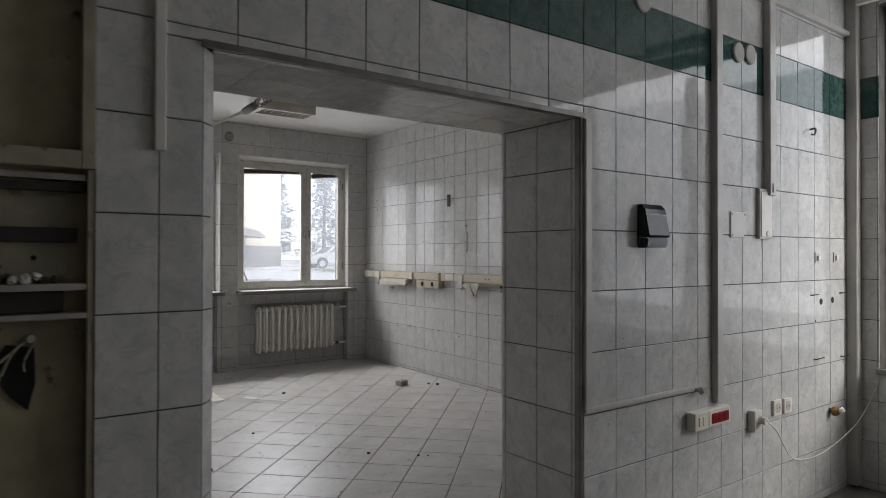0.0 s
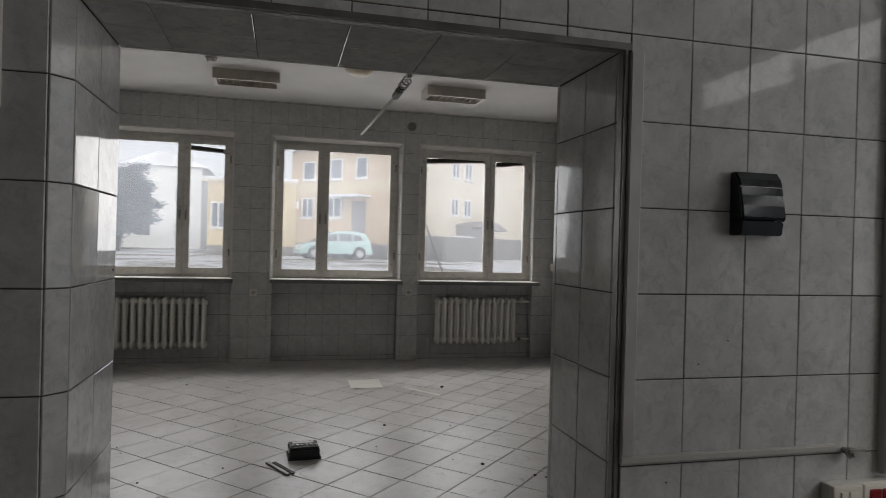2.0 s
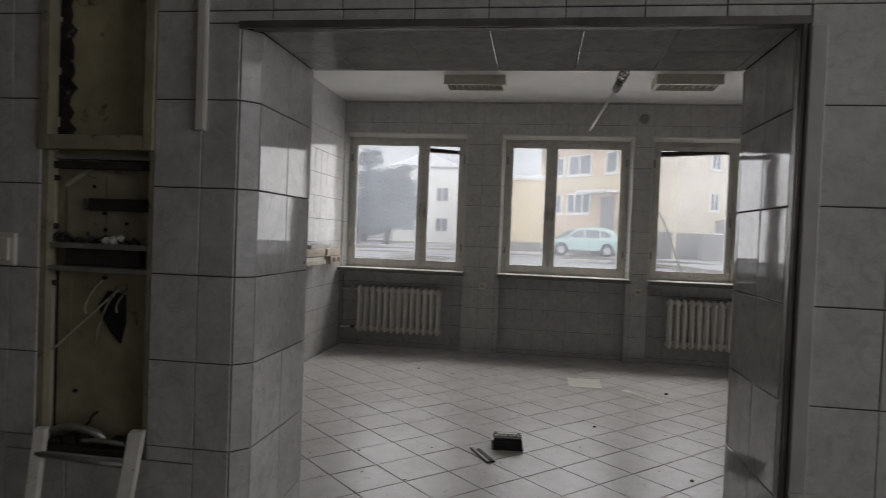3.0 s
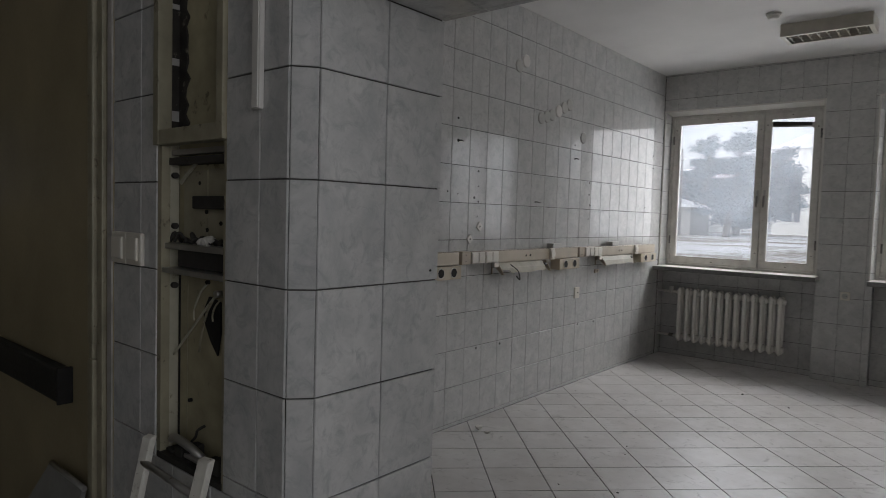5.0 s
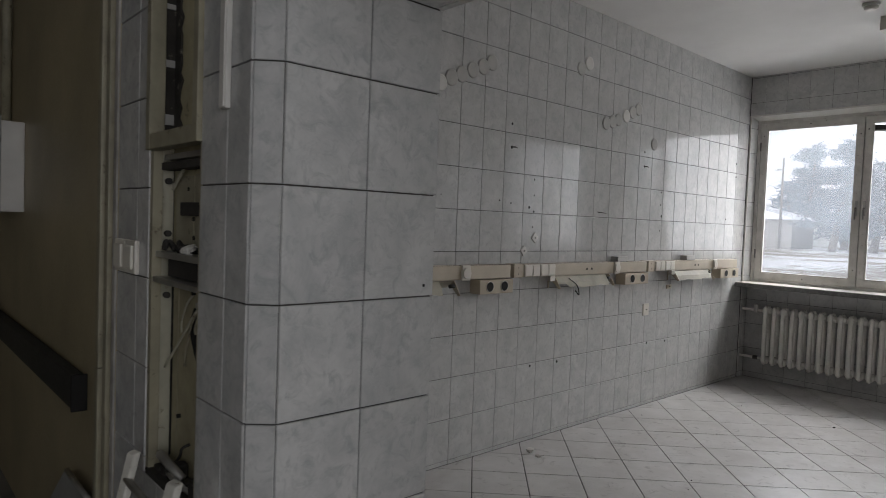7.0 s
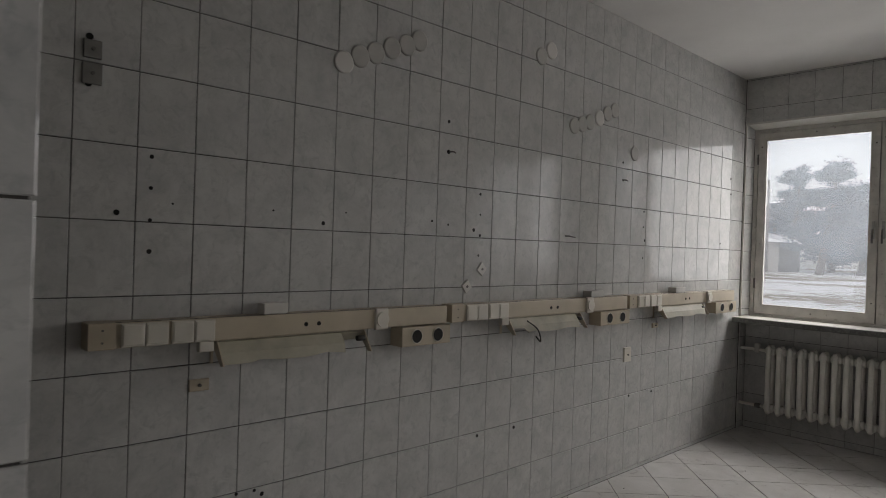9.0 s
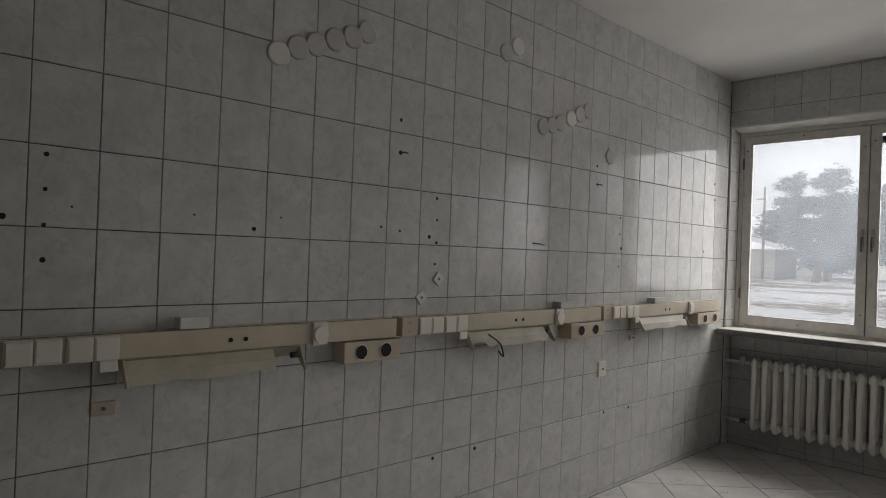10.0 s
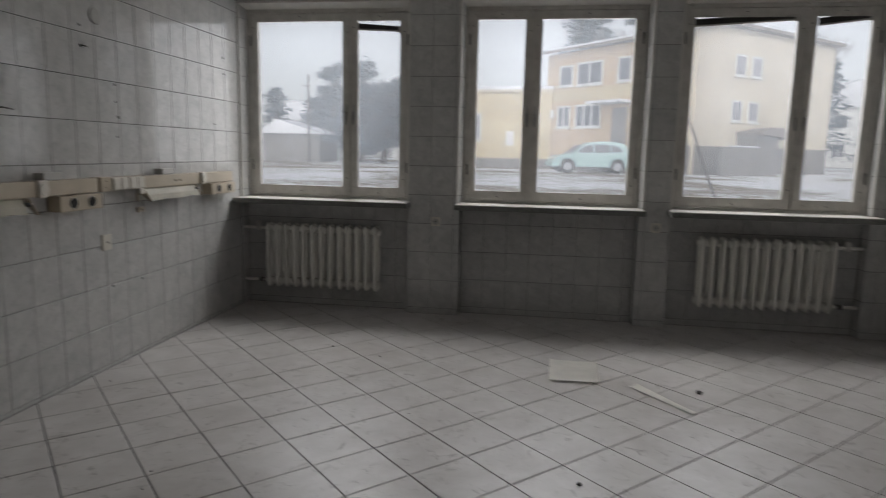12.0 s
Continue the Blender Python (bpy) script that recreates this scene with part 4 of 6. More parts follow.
part("strip", boxes((-0.12, 0.13, 0.006, 0.03, 0.0005, 0.01)), M_SOOT, bars)


def sheet(name, label, corners, mat, lift=0.012, cat="paper"):
    """A sheet of paper that curls a little off the floor."""
    bm = bmesh.new()
    a, b, c, d = [Vector((*p, 0)) for p in corners]
    n = 8
    top = [[bm.verts.new(a.lerp(b, i / n).lerp(d.lerp(c, i / n), j / n) + Vector((0, 0, 0.0025 + lift * (0.5 * (abs(i / n - 0.5) * 2) ** 3 * j / n + (1 - j / n) ** 3)))) for i in range(n + 1)] for j in range(n + 1)]
    for j in range(n):
        for i in range(n):
            bm.faces.new((top[j][i], top[j][i + 1], top[j + 1][i + 1], top[j + 1][i]))
    bmesh.ops.solidify(bm, geom=bm.faces[:], thickness=0.0018)
    bmesh.ops.recalc_face_normals(bm, faces=bm.faces[:])
    return solid(name, bm, mat, label, cat)


sheet("paper_sheet", "yellowed white card lying on the tiles", [(1.768, 6.503), (2.087, 6.51), (2.107, 6.957), (1.778, 6.947)], M_PAPER)
sheet("paper_strip", "torn white plastic strip on the tiles", [(2.265, 6.50), (2.565, 6.12), (2.60, 6.15), (2.33, 6.57)], M_PAPER, 0.006, "strip")
sheet("paper_strip", "long white plastic strip near the wall", [(4.33, 5.68), (4.47, 5.05), (4.50, 5.06), (4.37, 5.69)], M_PAPER, 0.006, "strip")


def crumb(x, y, r, mat, label):
    bm = bmesh.new()
    bmesh.ops.create_icosphere(bm, subdivisions=1, radius=r)
    rng = random.Random(int(x * 1000 + y * 77))
    for v in bm.verts:
        v.co = v.co * rng.uniform(0.6, 1.15)
        v.co.z *= 0.6
    low = min(v.co.z for v in bm.verts)
    for v in bm.verts:
        v.co += Vector((x, y, -low - 0.001))
    return solid("rubble_piece", bm, mat, label, "rubble", "", "rubble pieces")


chunk = thing("mortar_chunk", "pale mortar chunk on the floor tiles", "rubble", pose(3.93, 6.14, 0, 0, 0, 20))
part("body", rbox(-0.06, 0.06, -0.045, 0.045, 0, 0.06, 0.014), M_DEBRIS, chunk)
crumb(-0.885, 4.515, 0.035, M_PVC, "white broken plastic piece by the wall")
crumb(-0.80, 4.50, 0.025, M_PVC, "white broken plastic piece by the wall")
rng = random.Random(3)
for x, y, r in ((2.39, 4.19, 0.016), (2.66, 3.94, 0.013), (2.684, 6.469, 0.02), (2.72, 3.9, 0.01), (4.2, 6.0, 0.02), (4.25, 5.9, 0.025), (0.2, 6.9, 0.012), (1.9, 5.2, 0.015)):
    crumb(x, y, r, M_DEBRISDARK, "small dark rubble piece on the tiles")
for _ in range(46):
    x, y = rng.uniform(LEFT_X + 0.05, RIGHT_X - 0.1), rng.uniform(2.6, 8.0)
    crumb(x, y, rng.uniform(0.003, 0.008), M_DEBRISDARK if rng.random() < 0.6 else M_DEBRIS, "tiny crumb of rubble on the tiles")


# ---- hall: opening trim and wall fittings ----
solid("door_trim", join(boxes((OPEN_R - 0.003, OPEN_R + 0.007, HALL_Y - 0.005, HALL_Y + 0.004, 0, OPEN_H + 0.010)), boxes((OPEN_R - 0.005, OPEN_R + 0.0, HALL_Y + 0.004, HALL_Y + 0.03, 0, OPEN_H - 0.002))), M_DARKSTEEL, "dark metal angle along the opening's edge", "trim", "structure")
solid("lintel_trim", boxes((CHAM_X - 0.004, OPEN_R + 0.016, HALL_Y - 0.007, HALL_Y + 0.006, OPEN_H - 0.004, OPEN_H + 0.016), (CHAM_X + 0.03, OPEN_R - 0.006, HALL_Y + 0.006, HALL_Y + 0.03, OPEN_H - 0.005, OPEN_H - 0.001)), M_DARKSTEEL, "dark metal angle along the lintel", "trim", "structure")


def cable_duct(name, label, x0, x1, z0, z1, d=0.022, mat=None, lid=True):
    c = thing(name, label, "cable duct", group="cable ducts")
    part("body", rbox(x0, x1, HALL_Y - d, HALL_Y - 0.0005, z0, z1, 0.003), mat or M_PVC, c)
    if lid:
        if z1 - z0 > x1 - x0:
            part("lid", boxes((x0 + 0.004, x1 - 0.004, HALL_Y - d - 0.003, HALL_Y - d + 0.001, z0 + 0.003, z1 - 0.003)), mat or M_PVC, c)
        else:
            part("lid", boxes((x0 + 0.003, x1 - 0.003, HALL_Y - d - 0.003, HALL_Y - d + 0.001, z0 + 0.004, z1 - 0.004)), mat or M_PVC, c)
    return c


cable_duct("cable_duct", "narrow white cable duct ending above the tiles", 0.412, 0.442, 1.725, CEIL, 0.014)
cable_duct("cable_duct", "wide pale grey duct beside the opening", 2.040, 2.083, 0.838, 2.012, 0.014, M_PVCGREY)
cable_duct("cable_duct", "thin white duct along the lower tiles", 2.040, 2.80, 0.815, 0.838, 0.014, M_PVCGREY)
cable_duct("cable_duct", "wide grey cable duct down to the socket strip", 2.974, 3.032, 0.735, CEIL, 0.03, M_PVCGREY)
cable_duct("cable_duct", "grey cable duct down to the key reader", 3.480, 3.545, 1.78, CEIL, 0.035, M_PVCGREY)
cable_duct("cable_duct", "white cable duct along the top of the wall", 3.55, 4.50, 2.84, 2.872, 0.026, M_PVCGREY)
cable_duct("cable_duct", "white cable duct in the corner", 4.50, 4.566, 0.02, CEIL, 0.06, M_PVCGREY)

tapv = thing("gas_valve", "small metal valve stub on the wall", "valve", pose(2.84, HALL_Y, 0.815))
part("pipe", tube([(0, 0, 0), (0, -0.05, 0)], 0.010, 10), M_STEEL, tapv)
part("nut", tube([(0, -0.026, 0), (0, -0.042, 0)], 0.02, 6), M_STEEL, tapv)
part("lever", boxes((-0.028, 0.028, -0.056, -0.048, 0.008, 0.018)), M_STEEL, tapv)

disp = thing("soap_dispenser", "glossy black plastic dispenser on the tiled wall", "dispenser", pose(2.478, HALL_Y, 1.50))
part("back_plate", rbox(-0.086, 0.066, -0.018, 0.0, -0.010, 0.182, 0.005), M_BLACK, disp)
bm = prism([(-0.016, -0.010), (-0.050, -0.008), (-0.056, 0.034), (-0.016, 0.036)], (-0.085, 0.065), "x")
bmesh.ops.bevel(bm, geom=bm.edges[:], offset=0.004, segments=2, affect="EDGES")
part("tray", bm, M_BLACK, disp)
bm = prism([(-0.010, 0.036), (-0.060, 0.038), (-0.063, 0.046), (-0.057, 0.080), (-0.050, 0.112), (-0.046, 0.138), (-0.040, 0.160), (-0.022, 0.182), (-0.010, 0.183)], (-0.087, 0.067), "x")
bmesh.ops.bevel(bm, geom=[e for e in bm.edges if abs(e.verts[0].co.x - e.verts[1].co.x) < 0.01], offset=0.005, segments=2, affect="EDGES")
part("lid", bm, M_BLACK, disp, "glossy curved lid")
part("lid_seam", boxes((-0.0875, 0.0675, -0.0475, -0.0435, 0.1355, 0.1375)), M_PVCGREY, disp)
part("lock_tab", rbox(0.062, 0.071, -0.05, -0.02, 0.035, 0.055, 0.003), M_BLACK, disp)

plate = thing("blank_plate", "blank square cover plate with corner screws", "plate", pose(3.215, HALL_Y, 1.615))
part("plate", rbox(-0.072, 0.072, -0.008, 0.0, -0.066, 0.066, 0.003), plain("painted_over_plate", (0.50, 0.485, 0.46), 0.35, vary=0.08), plate)
for a in (-0.06, 0.06):
    for b in (-0.054, 0.054):
        part("screw", tube([(a, -0.0075, b), (a, -0.010, b)], 0.005, 8), M_DARKSTEEL, plate)

reader = thing("key_reader", "narrow white wall unit with a dark slot", "wall unit", pose(3.478, HALL_Y, 1.545))
part("body", rbox(-0.074, 0.056, -0.020, 0.0, 0.0, 0.268, 0.006), M_PVCGREY, reader)
part("front_panel", rbox(-0.062, 0.044, -0.024, -0.019, 0.012, 0.25, 0.003), M_PVC, reader)
part("slot", boxes((-0.03, 0.03, -0.0235, -0.02, 0.06, 0.17)), M_DARK, reader, "dark slot")
part("lock", tube([(0, -0.021, 0.03), (0, -0.028, 0.03)], 0.014, 14), M_STEEL, reader)
part("collar", tube([(0.03, -0.018, 0.25), (0.03, -0.018, 0.30)], 0.022, 12), M_SOOT, reader)

for x, z in ((3.223, 2.505), (3.338, 2.515), (2.43, 2.585)):
    wall_plug((x, HALL_Y, z), 0, 0.052, M_PLASTER_PLUG, "grey round cap on the green tile band")

strip = thing("socket_strip", "white socket strip with three red sockets", "socket strip", pose(2.755, HALL_Y, 0.63))
part("back_box", rbox(0.0, 0.315, -0.038, 0.0, 0.004, 0.09, 0.006), M_PVC, strip)
sb = part("switch_face", rbox(0.004, 0.115, -0.05, -0.03, 0.006, 0.088, 0.005), M_SWITCH, strip, "ivory double switch")
for a in (0.03, 0.062):
    part("rocker", rbox(a, a + 0.026, -0.055, -0.047, 0.026, 0.07, 0.003), M_SWITCH, sb)
part("red_face", rbox(0.125, 0.312, -0.046, -0.03, 0.008, 0.086, 0.004), M_SWITCH, strip)
for k in range(3):
    a = 0.146 + 0.051 * k
    q = part("red_socket", rbox(a, a + 0.047, -0.049, -0.044, 0.02, 0.07, 0.003), M_RED, strip, "red power socket")
    part("socket_well", tube([(a + 0.0235, -0.0505, 0.045), (a + 0.0235, -0.047, 0.045)], 0.018, 18), M_RED, q)

wall_socket(3.60, HALL_Y, 0.625, "white wall socket on the tiled wall", 0.085)
wall_socket(3.715, HALL_Y, 0.622, "white wall socket on the tiled wall", 0.085)
sx = thing("surface_socket", "white surface socket with a plugged-in flex", "socket", pose(3.36, HALL_Y, 0.60))
part("box", rbox(-0.05, 0.03, -0.04, 0.0, -0.06, 0.05, 0.006), M_PVC, sx)
part("plug", tube([(0.0, -0.04, 0.0), (0.0, -0.075, 0.0)], 0.02, 12), M_PVC, sx)
solid("flex_cable", tube(arc([(3.36, HALL_Y - 0.075, 0.605), (3.50, HALL_Y - 0.06, 0.52), (3.72, HALL_Y - 0.03, 0.34), (3.98, HALL_Y - 0.02, 0.285), (4.22, HALL_Y - 0.04, 0.32), (4.44, HALL_Y - 0.09, 0.44), (4.55, HALL_Y - 0.14, 0.62), (4.562, HALL_Y - 0.17, 0.755)], 8), 0.0033, 7), M_PVC, "thin white flex hanging in a loop", "cable")
stub = thing("pipe_stub", "tarnished brass water pipe stub in the tiles", "pipe stub", pose(4.267, HALL_Y, 0.515))
part("pipe", tube([(0, 0.002, 0), (0, -0.055, 0)], 0.016, 10), M_BRASS, stub)
part("nut", tube([(0, -0.02, 0), (0, -0.045, 0)], 0.03, 6), M_BRASS, stub)
part("tape", tube([(0, -0.05, 0), (0.012, -0.075, 0.02)], 0.014, 8), M_PAPER, stub)
for x, z, r in ((4.154, 1.181, 0.02), (4.307, 1.185, 0.02), (4.08, 1.07, 0.006), (3.77, 0.66, 0.006), (2.40, 1.17, 0.0025), (2.30, 1.10, 0.0025), (2.20, 0.75, 0.003)):
    hole((x, HALL_Y, z), 0, r)
for x, z in ((4.102, 1.446), (4.346, 1.447)):
    q = thing("small_bracket", "small pale bracket plate on the tiles", "bracket", pose(x, HALL_Y, z), "small brackets")
    part("plate", rbox(-0.03, 0.03, -0.006, 0, -0.03, 0.03, 0.002), M_PVCGREY, q)
    part("tongue", rbox(-0.012, 0.012, -0.016, -0.005, -0.018, 0.012, 0.003), M_PVC, q)
for x, z, l in ((4.02, 1.225, 0.07), (4.40, 1.225, 0.06), (4.06, 0.845, 0.1), (4.42, 0.83, 0.09)):
    solid("wall_peg", tube([(x, HALL_Y + 0.002, z), (x + 0.006, HALL_Y - 0.012, z), (x + l, HALL_Y - 0.016, z + 0.003)], 0.0036, 7), M_SOOT, "dark metal peg stuck in the tiles", "peg", "", "wall pegs")
solid("wall_hook", tube(arc([(4.02, HALL_Y + 0.002, 2.20), (4.02, HALL_Y - 0.03, 2.20), (4.0, HALL_Y - 0.035, 2.165), (3.985, HALL_Y - 0.02, 2.165)], 5), 0.006, 7), M_DARKSTEEL, "small dark hook on the tiles", "hook")

# ---- hall window ----
hw = tagged(new("window_4"), "wide painted hall window in several lights", "window", "", "structure")
xw = HALL_E + 0.12
f = []
lights = 3
span = (HWIN[1] - HWIN[0]) / lights
f += [(xw, xw + 0.07, HWIN[0], HWIN[1], HWIN[2], HWIN[2] + 0.06), (xw, xw + 0.07, HWIN[0], HWIN[1], HWIN[3] - 0.06, HWIN[3])]
for k in range(lights + 1):
    yy = HWIN[0] + span * k
    f.append((xw, xw + 0.07, max(HWIN[0], yy - 0.05), min(HWIN[1], yy + 0.05), HWIN[2] + 0.06, HWIN[3] - 0.06))
part("window_frame", boxes(*f), M_WINPAINT, hw)
for k in range(lights):
    for z0, z1 in ((HWIN[2] + 0.06, HWIN[3] - 0.06),):
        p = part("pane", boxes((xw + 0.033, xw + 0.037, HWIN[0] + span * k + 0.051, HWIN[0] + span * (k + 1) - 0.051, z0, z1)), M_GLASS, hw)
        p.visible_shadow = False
part("window_sill", rbox(HALL_E - 0.03, xw, HWIN[0] - 0.02, HWIN[1] + 0.012, HWIN[2] - 0.035, HWIN[2] - 0.001, 0.005), M_SILL, hw)
part("curtain_rail", boxes((HALL_E - 0.10, HALL_E - 0.06, HALL_S + 0.3, HALL_Y - 0.07, 3.02, 3.095)), M_PVC, hw, "white curtain rail board above the window")

# ---- riser cabinet recess ----
M_STRIP = plain("worn_cream_strip", (0.42, 0.40, 0.31), 0.6, vary=0.2, scale=8, worn=(0.16, 0.13, 0.09))
M_SCORCH = plain("scorched_board", (0.035, 0.031, 0.026), 0.8, vary=0.5, scale=14, worn=(0.17, 0.155, 0.12))
cab = thing("riser_cabinet", "gutted electrical riser cabinet recessed in the tiles", "electrical cabinet")
R0, R1 = REC[0], REC[1]
yb = HALL_Y + 0.068
part("back_board", boxes((R0 + 0.002, R1 - 0.002, yb, yb + 0.02, REC[2] + 0.01, REC[3] - 0.002)), M_CABBACK, cab, "stained yellowish back board")
part("side_board", boxes((R0, R0 + 0.008, HALL_Y + 0.03, yb - 0.004, REC[2], 1.70)), M_STRIP, cab, "pale worn side strip")
part("side_board", boxes((R0, R0 + 0.008, HALL_Y + 0.03, yb, 1.702, REC[3])), M_SCORCH, cab, "scorched black side strip")
part("side_board", boxes((R1 - 0.008, R1, HALL_Y + 0.03, yb, REC[2], REC[3])), M_CABPAINT, cab)
part("seam", boxes((R0 + 0.009, R0 + 0.015, yb - 0.0025, yb + 0.001, 0.80, 1.30)), M_DARK, cab)
part("seam", boxes((R0 + 0.056, R0 + 0.058, yb - 0.0015, yb + 0.001, 0.80, 1.30)), M_CABPAINT, cab)
part("frame_stile", rbox(R0, R0 + 0.030, HALL_Y - 0.012, HALL_Y + 0.03, 1.665, REC[3], 0.003), M_CABPAINT, cab)
part("frame_stile", rbox(R1 - 0.030, R1, HALL_Y - 0.012, HALL_Y + 0.03, 1.665, REC[3], 0.003), M_CABPAINT, cab)
part("frame_rail", rbox(R0 + 0.030, R1 - 0.030, HALL_Y - 0.011, HALL_Y + 0.03, 1.665, 1.708, 0.003), M_CABPAINT, cab)
part("lower_stile", boxes((R0, R0 + 0.022, HALL_Y + 0.004, HALL_Y + 0.03, REC[2], 1.664)), M_CABPAINT, cab)
part("lower_stile", boxes((R1 - 0.014, R1, HALL_Y + 0.004, HALL_Y + 0.03, REC[2], 1.664)), M_CABPAINT, cab)
rr = random.Random(8)
soot = [(R0 + 0.008, REC[3] - 0.01), (R0 + 0.008, 1.71)]
soot += [(R0 + 0.05 + rr.uniform(-0.014, 0.014), 1.71 + 0.025 * k) for k in range(36)]
part("scorch_mark", prism(soot, (yb - 0.006, yb - 0.0005), "y"), M_SCORCH, cab, "ragged scorched lining")
for k in range(5):
    zz = 1.74 + 0.16 * k
    part("clip", boxes((R0 + 0.008, R0 + 0.012, HALL_Y + 0.036, yb - 0.008, zz, zz + rr.uniform(0.01, 0.03))), M_PVCGREY, cab)
part("cross_bar", boxes((R0 + 0.022, R1 - 0.014, HALL_Y + 0.034, yb - 0.006, 1.640, 1.655)), M_STEEL, cab)
part("cross_bar", boxes((R0 + 0.022, R1 - 0.014, HALL_Y + 0.026, yb - 0.003, 1.612, 1.632)), M_SCORCH, cab)
part("meter_board", boxes((R0 + 0.045, R0 + 0.17, yb - 0.008, yb, 1.40, 1.595)), M_CABPAINT, cab)
part("meter_board", boxes((R0 + 0.175, R1 - 0.05, yb - 0.006, yb, 1.40, 1.600)), M_CABPAINT, cab)
for zz in (1.583, 1.436, 1.262):
    part("bolt", tube([(R0 + 0.007, HALL_Y + 0.048, zz), (R0 + 0.022, HALL_Y + 0.048, zz)], 0.009, 10), M_SOOT, cab)
for x, zz in ((0.085, 1.48), (0.09, 1.43), (0.05, 1.56), (0.16, 1.45), (0.09, 1.283), (0.0, 0.93)):
    part("screw_hole", tube([(x, yb - 0.0095, zz), (x, yb, zz)], 0.006, 8), M_DARK, cab)
part("fuse_block", rbox(R0 + 0.125, R1 - 0.030, yb - 0.028, yb - 0.002, 1.488, 1.524, 0.004), M_SOOT, cab)
part("shelf", rbox(R0 + 0.022, R1 - 0.014, HALL_Y + 0.006, yb - 0.002, 1.303, 1.318, 0.002), M_STEEL, cab, "bent steel shelf")
part("shelf", boxes((R0 + 0.022, R1 - 0.014, HALL_Y + 0.014, yb - 0.002, 1.372, 1.388)), M_STEEL, cab)
# Dark block that fills the space between the two shelves.
part("terminal_block", rbox(R0 + 0.06, R1 - 0.06, HALL_Y + 0.034, yb - 0.002, 1.320, 1.371, 0.003), M_SOOT, cab)
for k in range(9):
    x = R0 + 0.03 + 0.032 * k
    part("burnt_wire_end", tube(arc([(x, yb - 0.004, 1.385), (x + rr.uniform(-0.01, 0.01), yb - 0.03, 1.40 + rr.uniform(0, 0.02)), (x + rr.uniform(-0.03, 0.03), yb - 0.034, 1.392)], 4), 0.005, 6), M_SOOT, cab)
rag = bmesh.new()
for rx, rz, rad in ((0.115, 1.398, 0.011), (0.14, 1.400, 0.014), (0.163, 1.408, 0.010)):
    bmesh.ops.create_icosphere(rag, subdivisions=2, radius=rad, matrix=Matrix.Translation((rx, HALL_Y + 0.03, rz)))
for v in rag.verts:
    v.co += Vector((rr.uniform(-1, 1), rr.uniform(-1, 1), rr.uniform(-0.8, 0.5))) * 0.004
part("scrap", rag, M_PVC, cab, "crumpled white scrap")
WIRES = [([(0.150, yb, 1.262), (0.125, yb - 0.012, 1.235), (0.01, yb - 0.016, 1.13), (-0.065, yb - 0.022, 1.058)], M_STRIP, 0.0035),
         ([(0.09, yb, 1.285), (0.06, yb - 0.01, 1.25), (0.035, yb - 0.014, 1.20), (0.035, yb - 0.014, 1.17)], M_STRIP, 0.003),
         ([(0.14, yb, 1.25), (0.11, yb - 0.014, 1.21), (0.085, yb - 0.018, 1.14), (0.072, yb - 0.018, 1.085)], M_CABPAINT, 0.0035),
         ([(0.165, yb, 1.25), (0.15, yb - 0.014, 1.225), (0.14, yb - 0.018, 1.20), (0.142, yb - 0.018, 1.18)], M_CABPAINT, 0.003),
         ([(0.075, yb, 0.87), (0.07, yb - 0.02, 0.86), (0.06, yb - 0.02, 0.84), (0.03, yb - 0.018, 0.815)], M_SOOT, 0.004),
         ([(0.20, yb, 2.3), (0.20, yb - 0.02, 2.22), (0.17, yb - 0.02, 2.17), (0.19, yb - 0.02, 2.14)], M_SOOT, 0.0035)]
for pts, mat, rad in WIRES:
    part("wire", tube(arc(pts, 6), rad, 6), mat, cab)
part("loose_tape", prism([(0.052, 1.622), (0.066, 1.618), (-0.03, 1.556), (-0.045, 1.562)], (yb - 0.022, yb - 0.019), "y"), M_STRIP, cab, "pale loose strip hanging aslant")
part("torn_lining", prism([(0.075, 1.20), (0.105, 1.245), (0.162, 1.235), (0.165, 1.15), (0.15, 1.085), (0.115, 1.12), (0.088, 1.16)], (yb - 0.009, yb - 0.004), "y"), M_DARK, cab, "torn black strip hanging down")
part("wire_knob", tube([(0.155, yb - 0.001, 1.257), (0.155, yb - 0.02, 1.257)], 0.010, 10), M_STEEL, cab)
part("bent_duct", tube(arc([(-0.05, HALL_Y + 0.035, 0.81), (0.02, HALL_Y + 0.012, 0.835), (0.10, HALL_Y + 0.014, 0.825), (0.13, HALL_Y + 0.03, 0.80)], 6), 0.012, 10), M_STEEL, cab, "crushed metal conduit")
part("bent_duct", tube(arc([(0.06, HALL_Y + 0.02, 0.795), (0.15, HALL_Y + 0.012, 0.80), (0.22, HALL_Y + 0.03, 0.785)], 6), 0.008, 8), M_STEEL, cab)
part("bottom_plate", boxes((R0 + 0.01, R1 - 0.01, HALL_Y + 0.0, yb, REC[2] + 0.001, REC[2] + 0.018)), M_SOOT, cab)
for k in range(6):
    part("burnt_fitting", rbox(R0 + 0.03 + 0.05 * k, R0 + 0.07 + 0.05 * k, HALL_Y + 0.016, yb - 0.006, REC[2] + 0.018, REC[2] + 0.03 + 0.016 * (k % 3), 0.006), M_SOOT, cab)

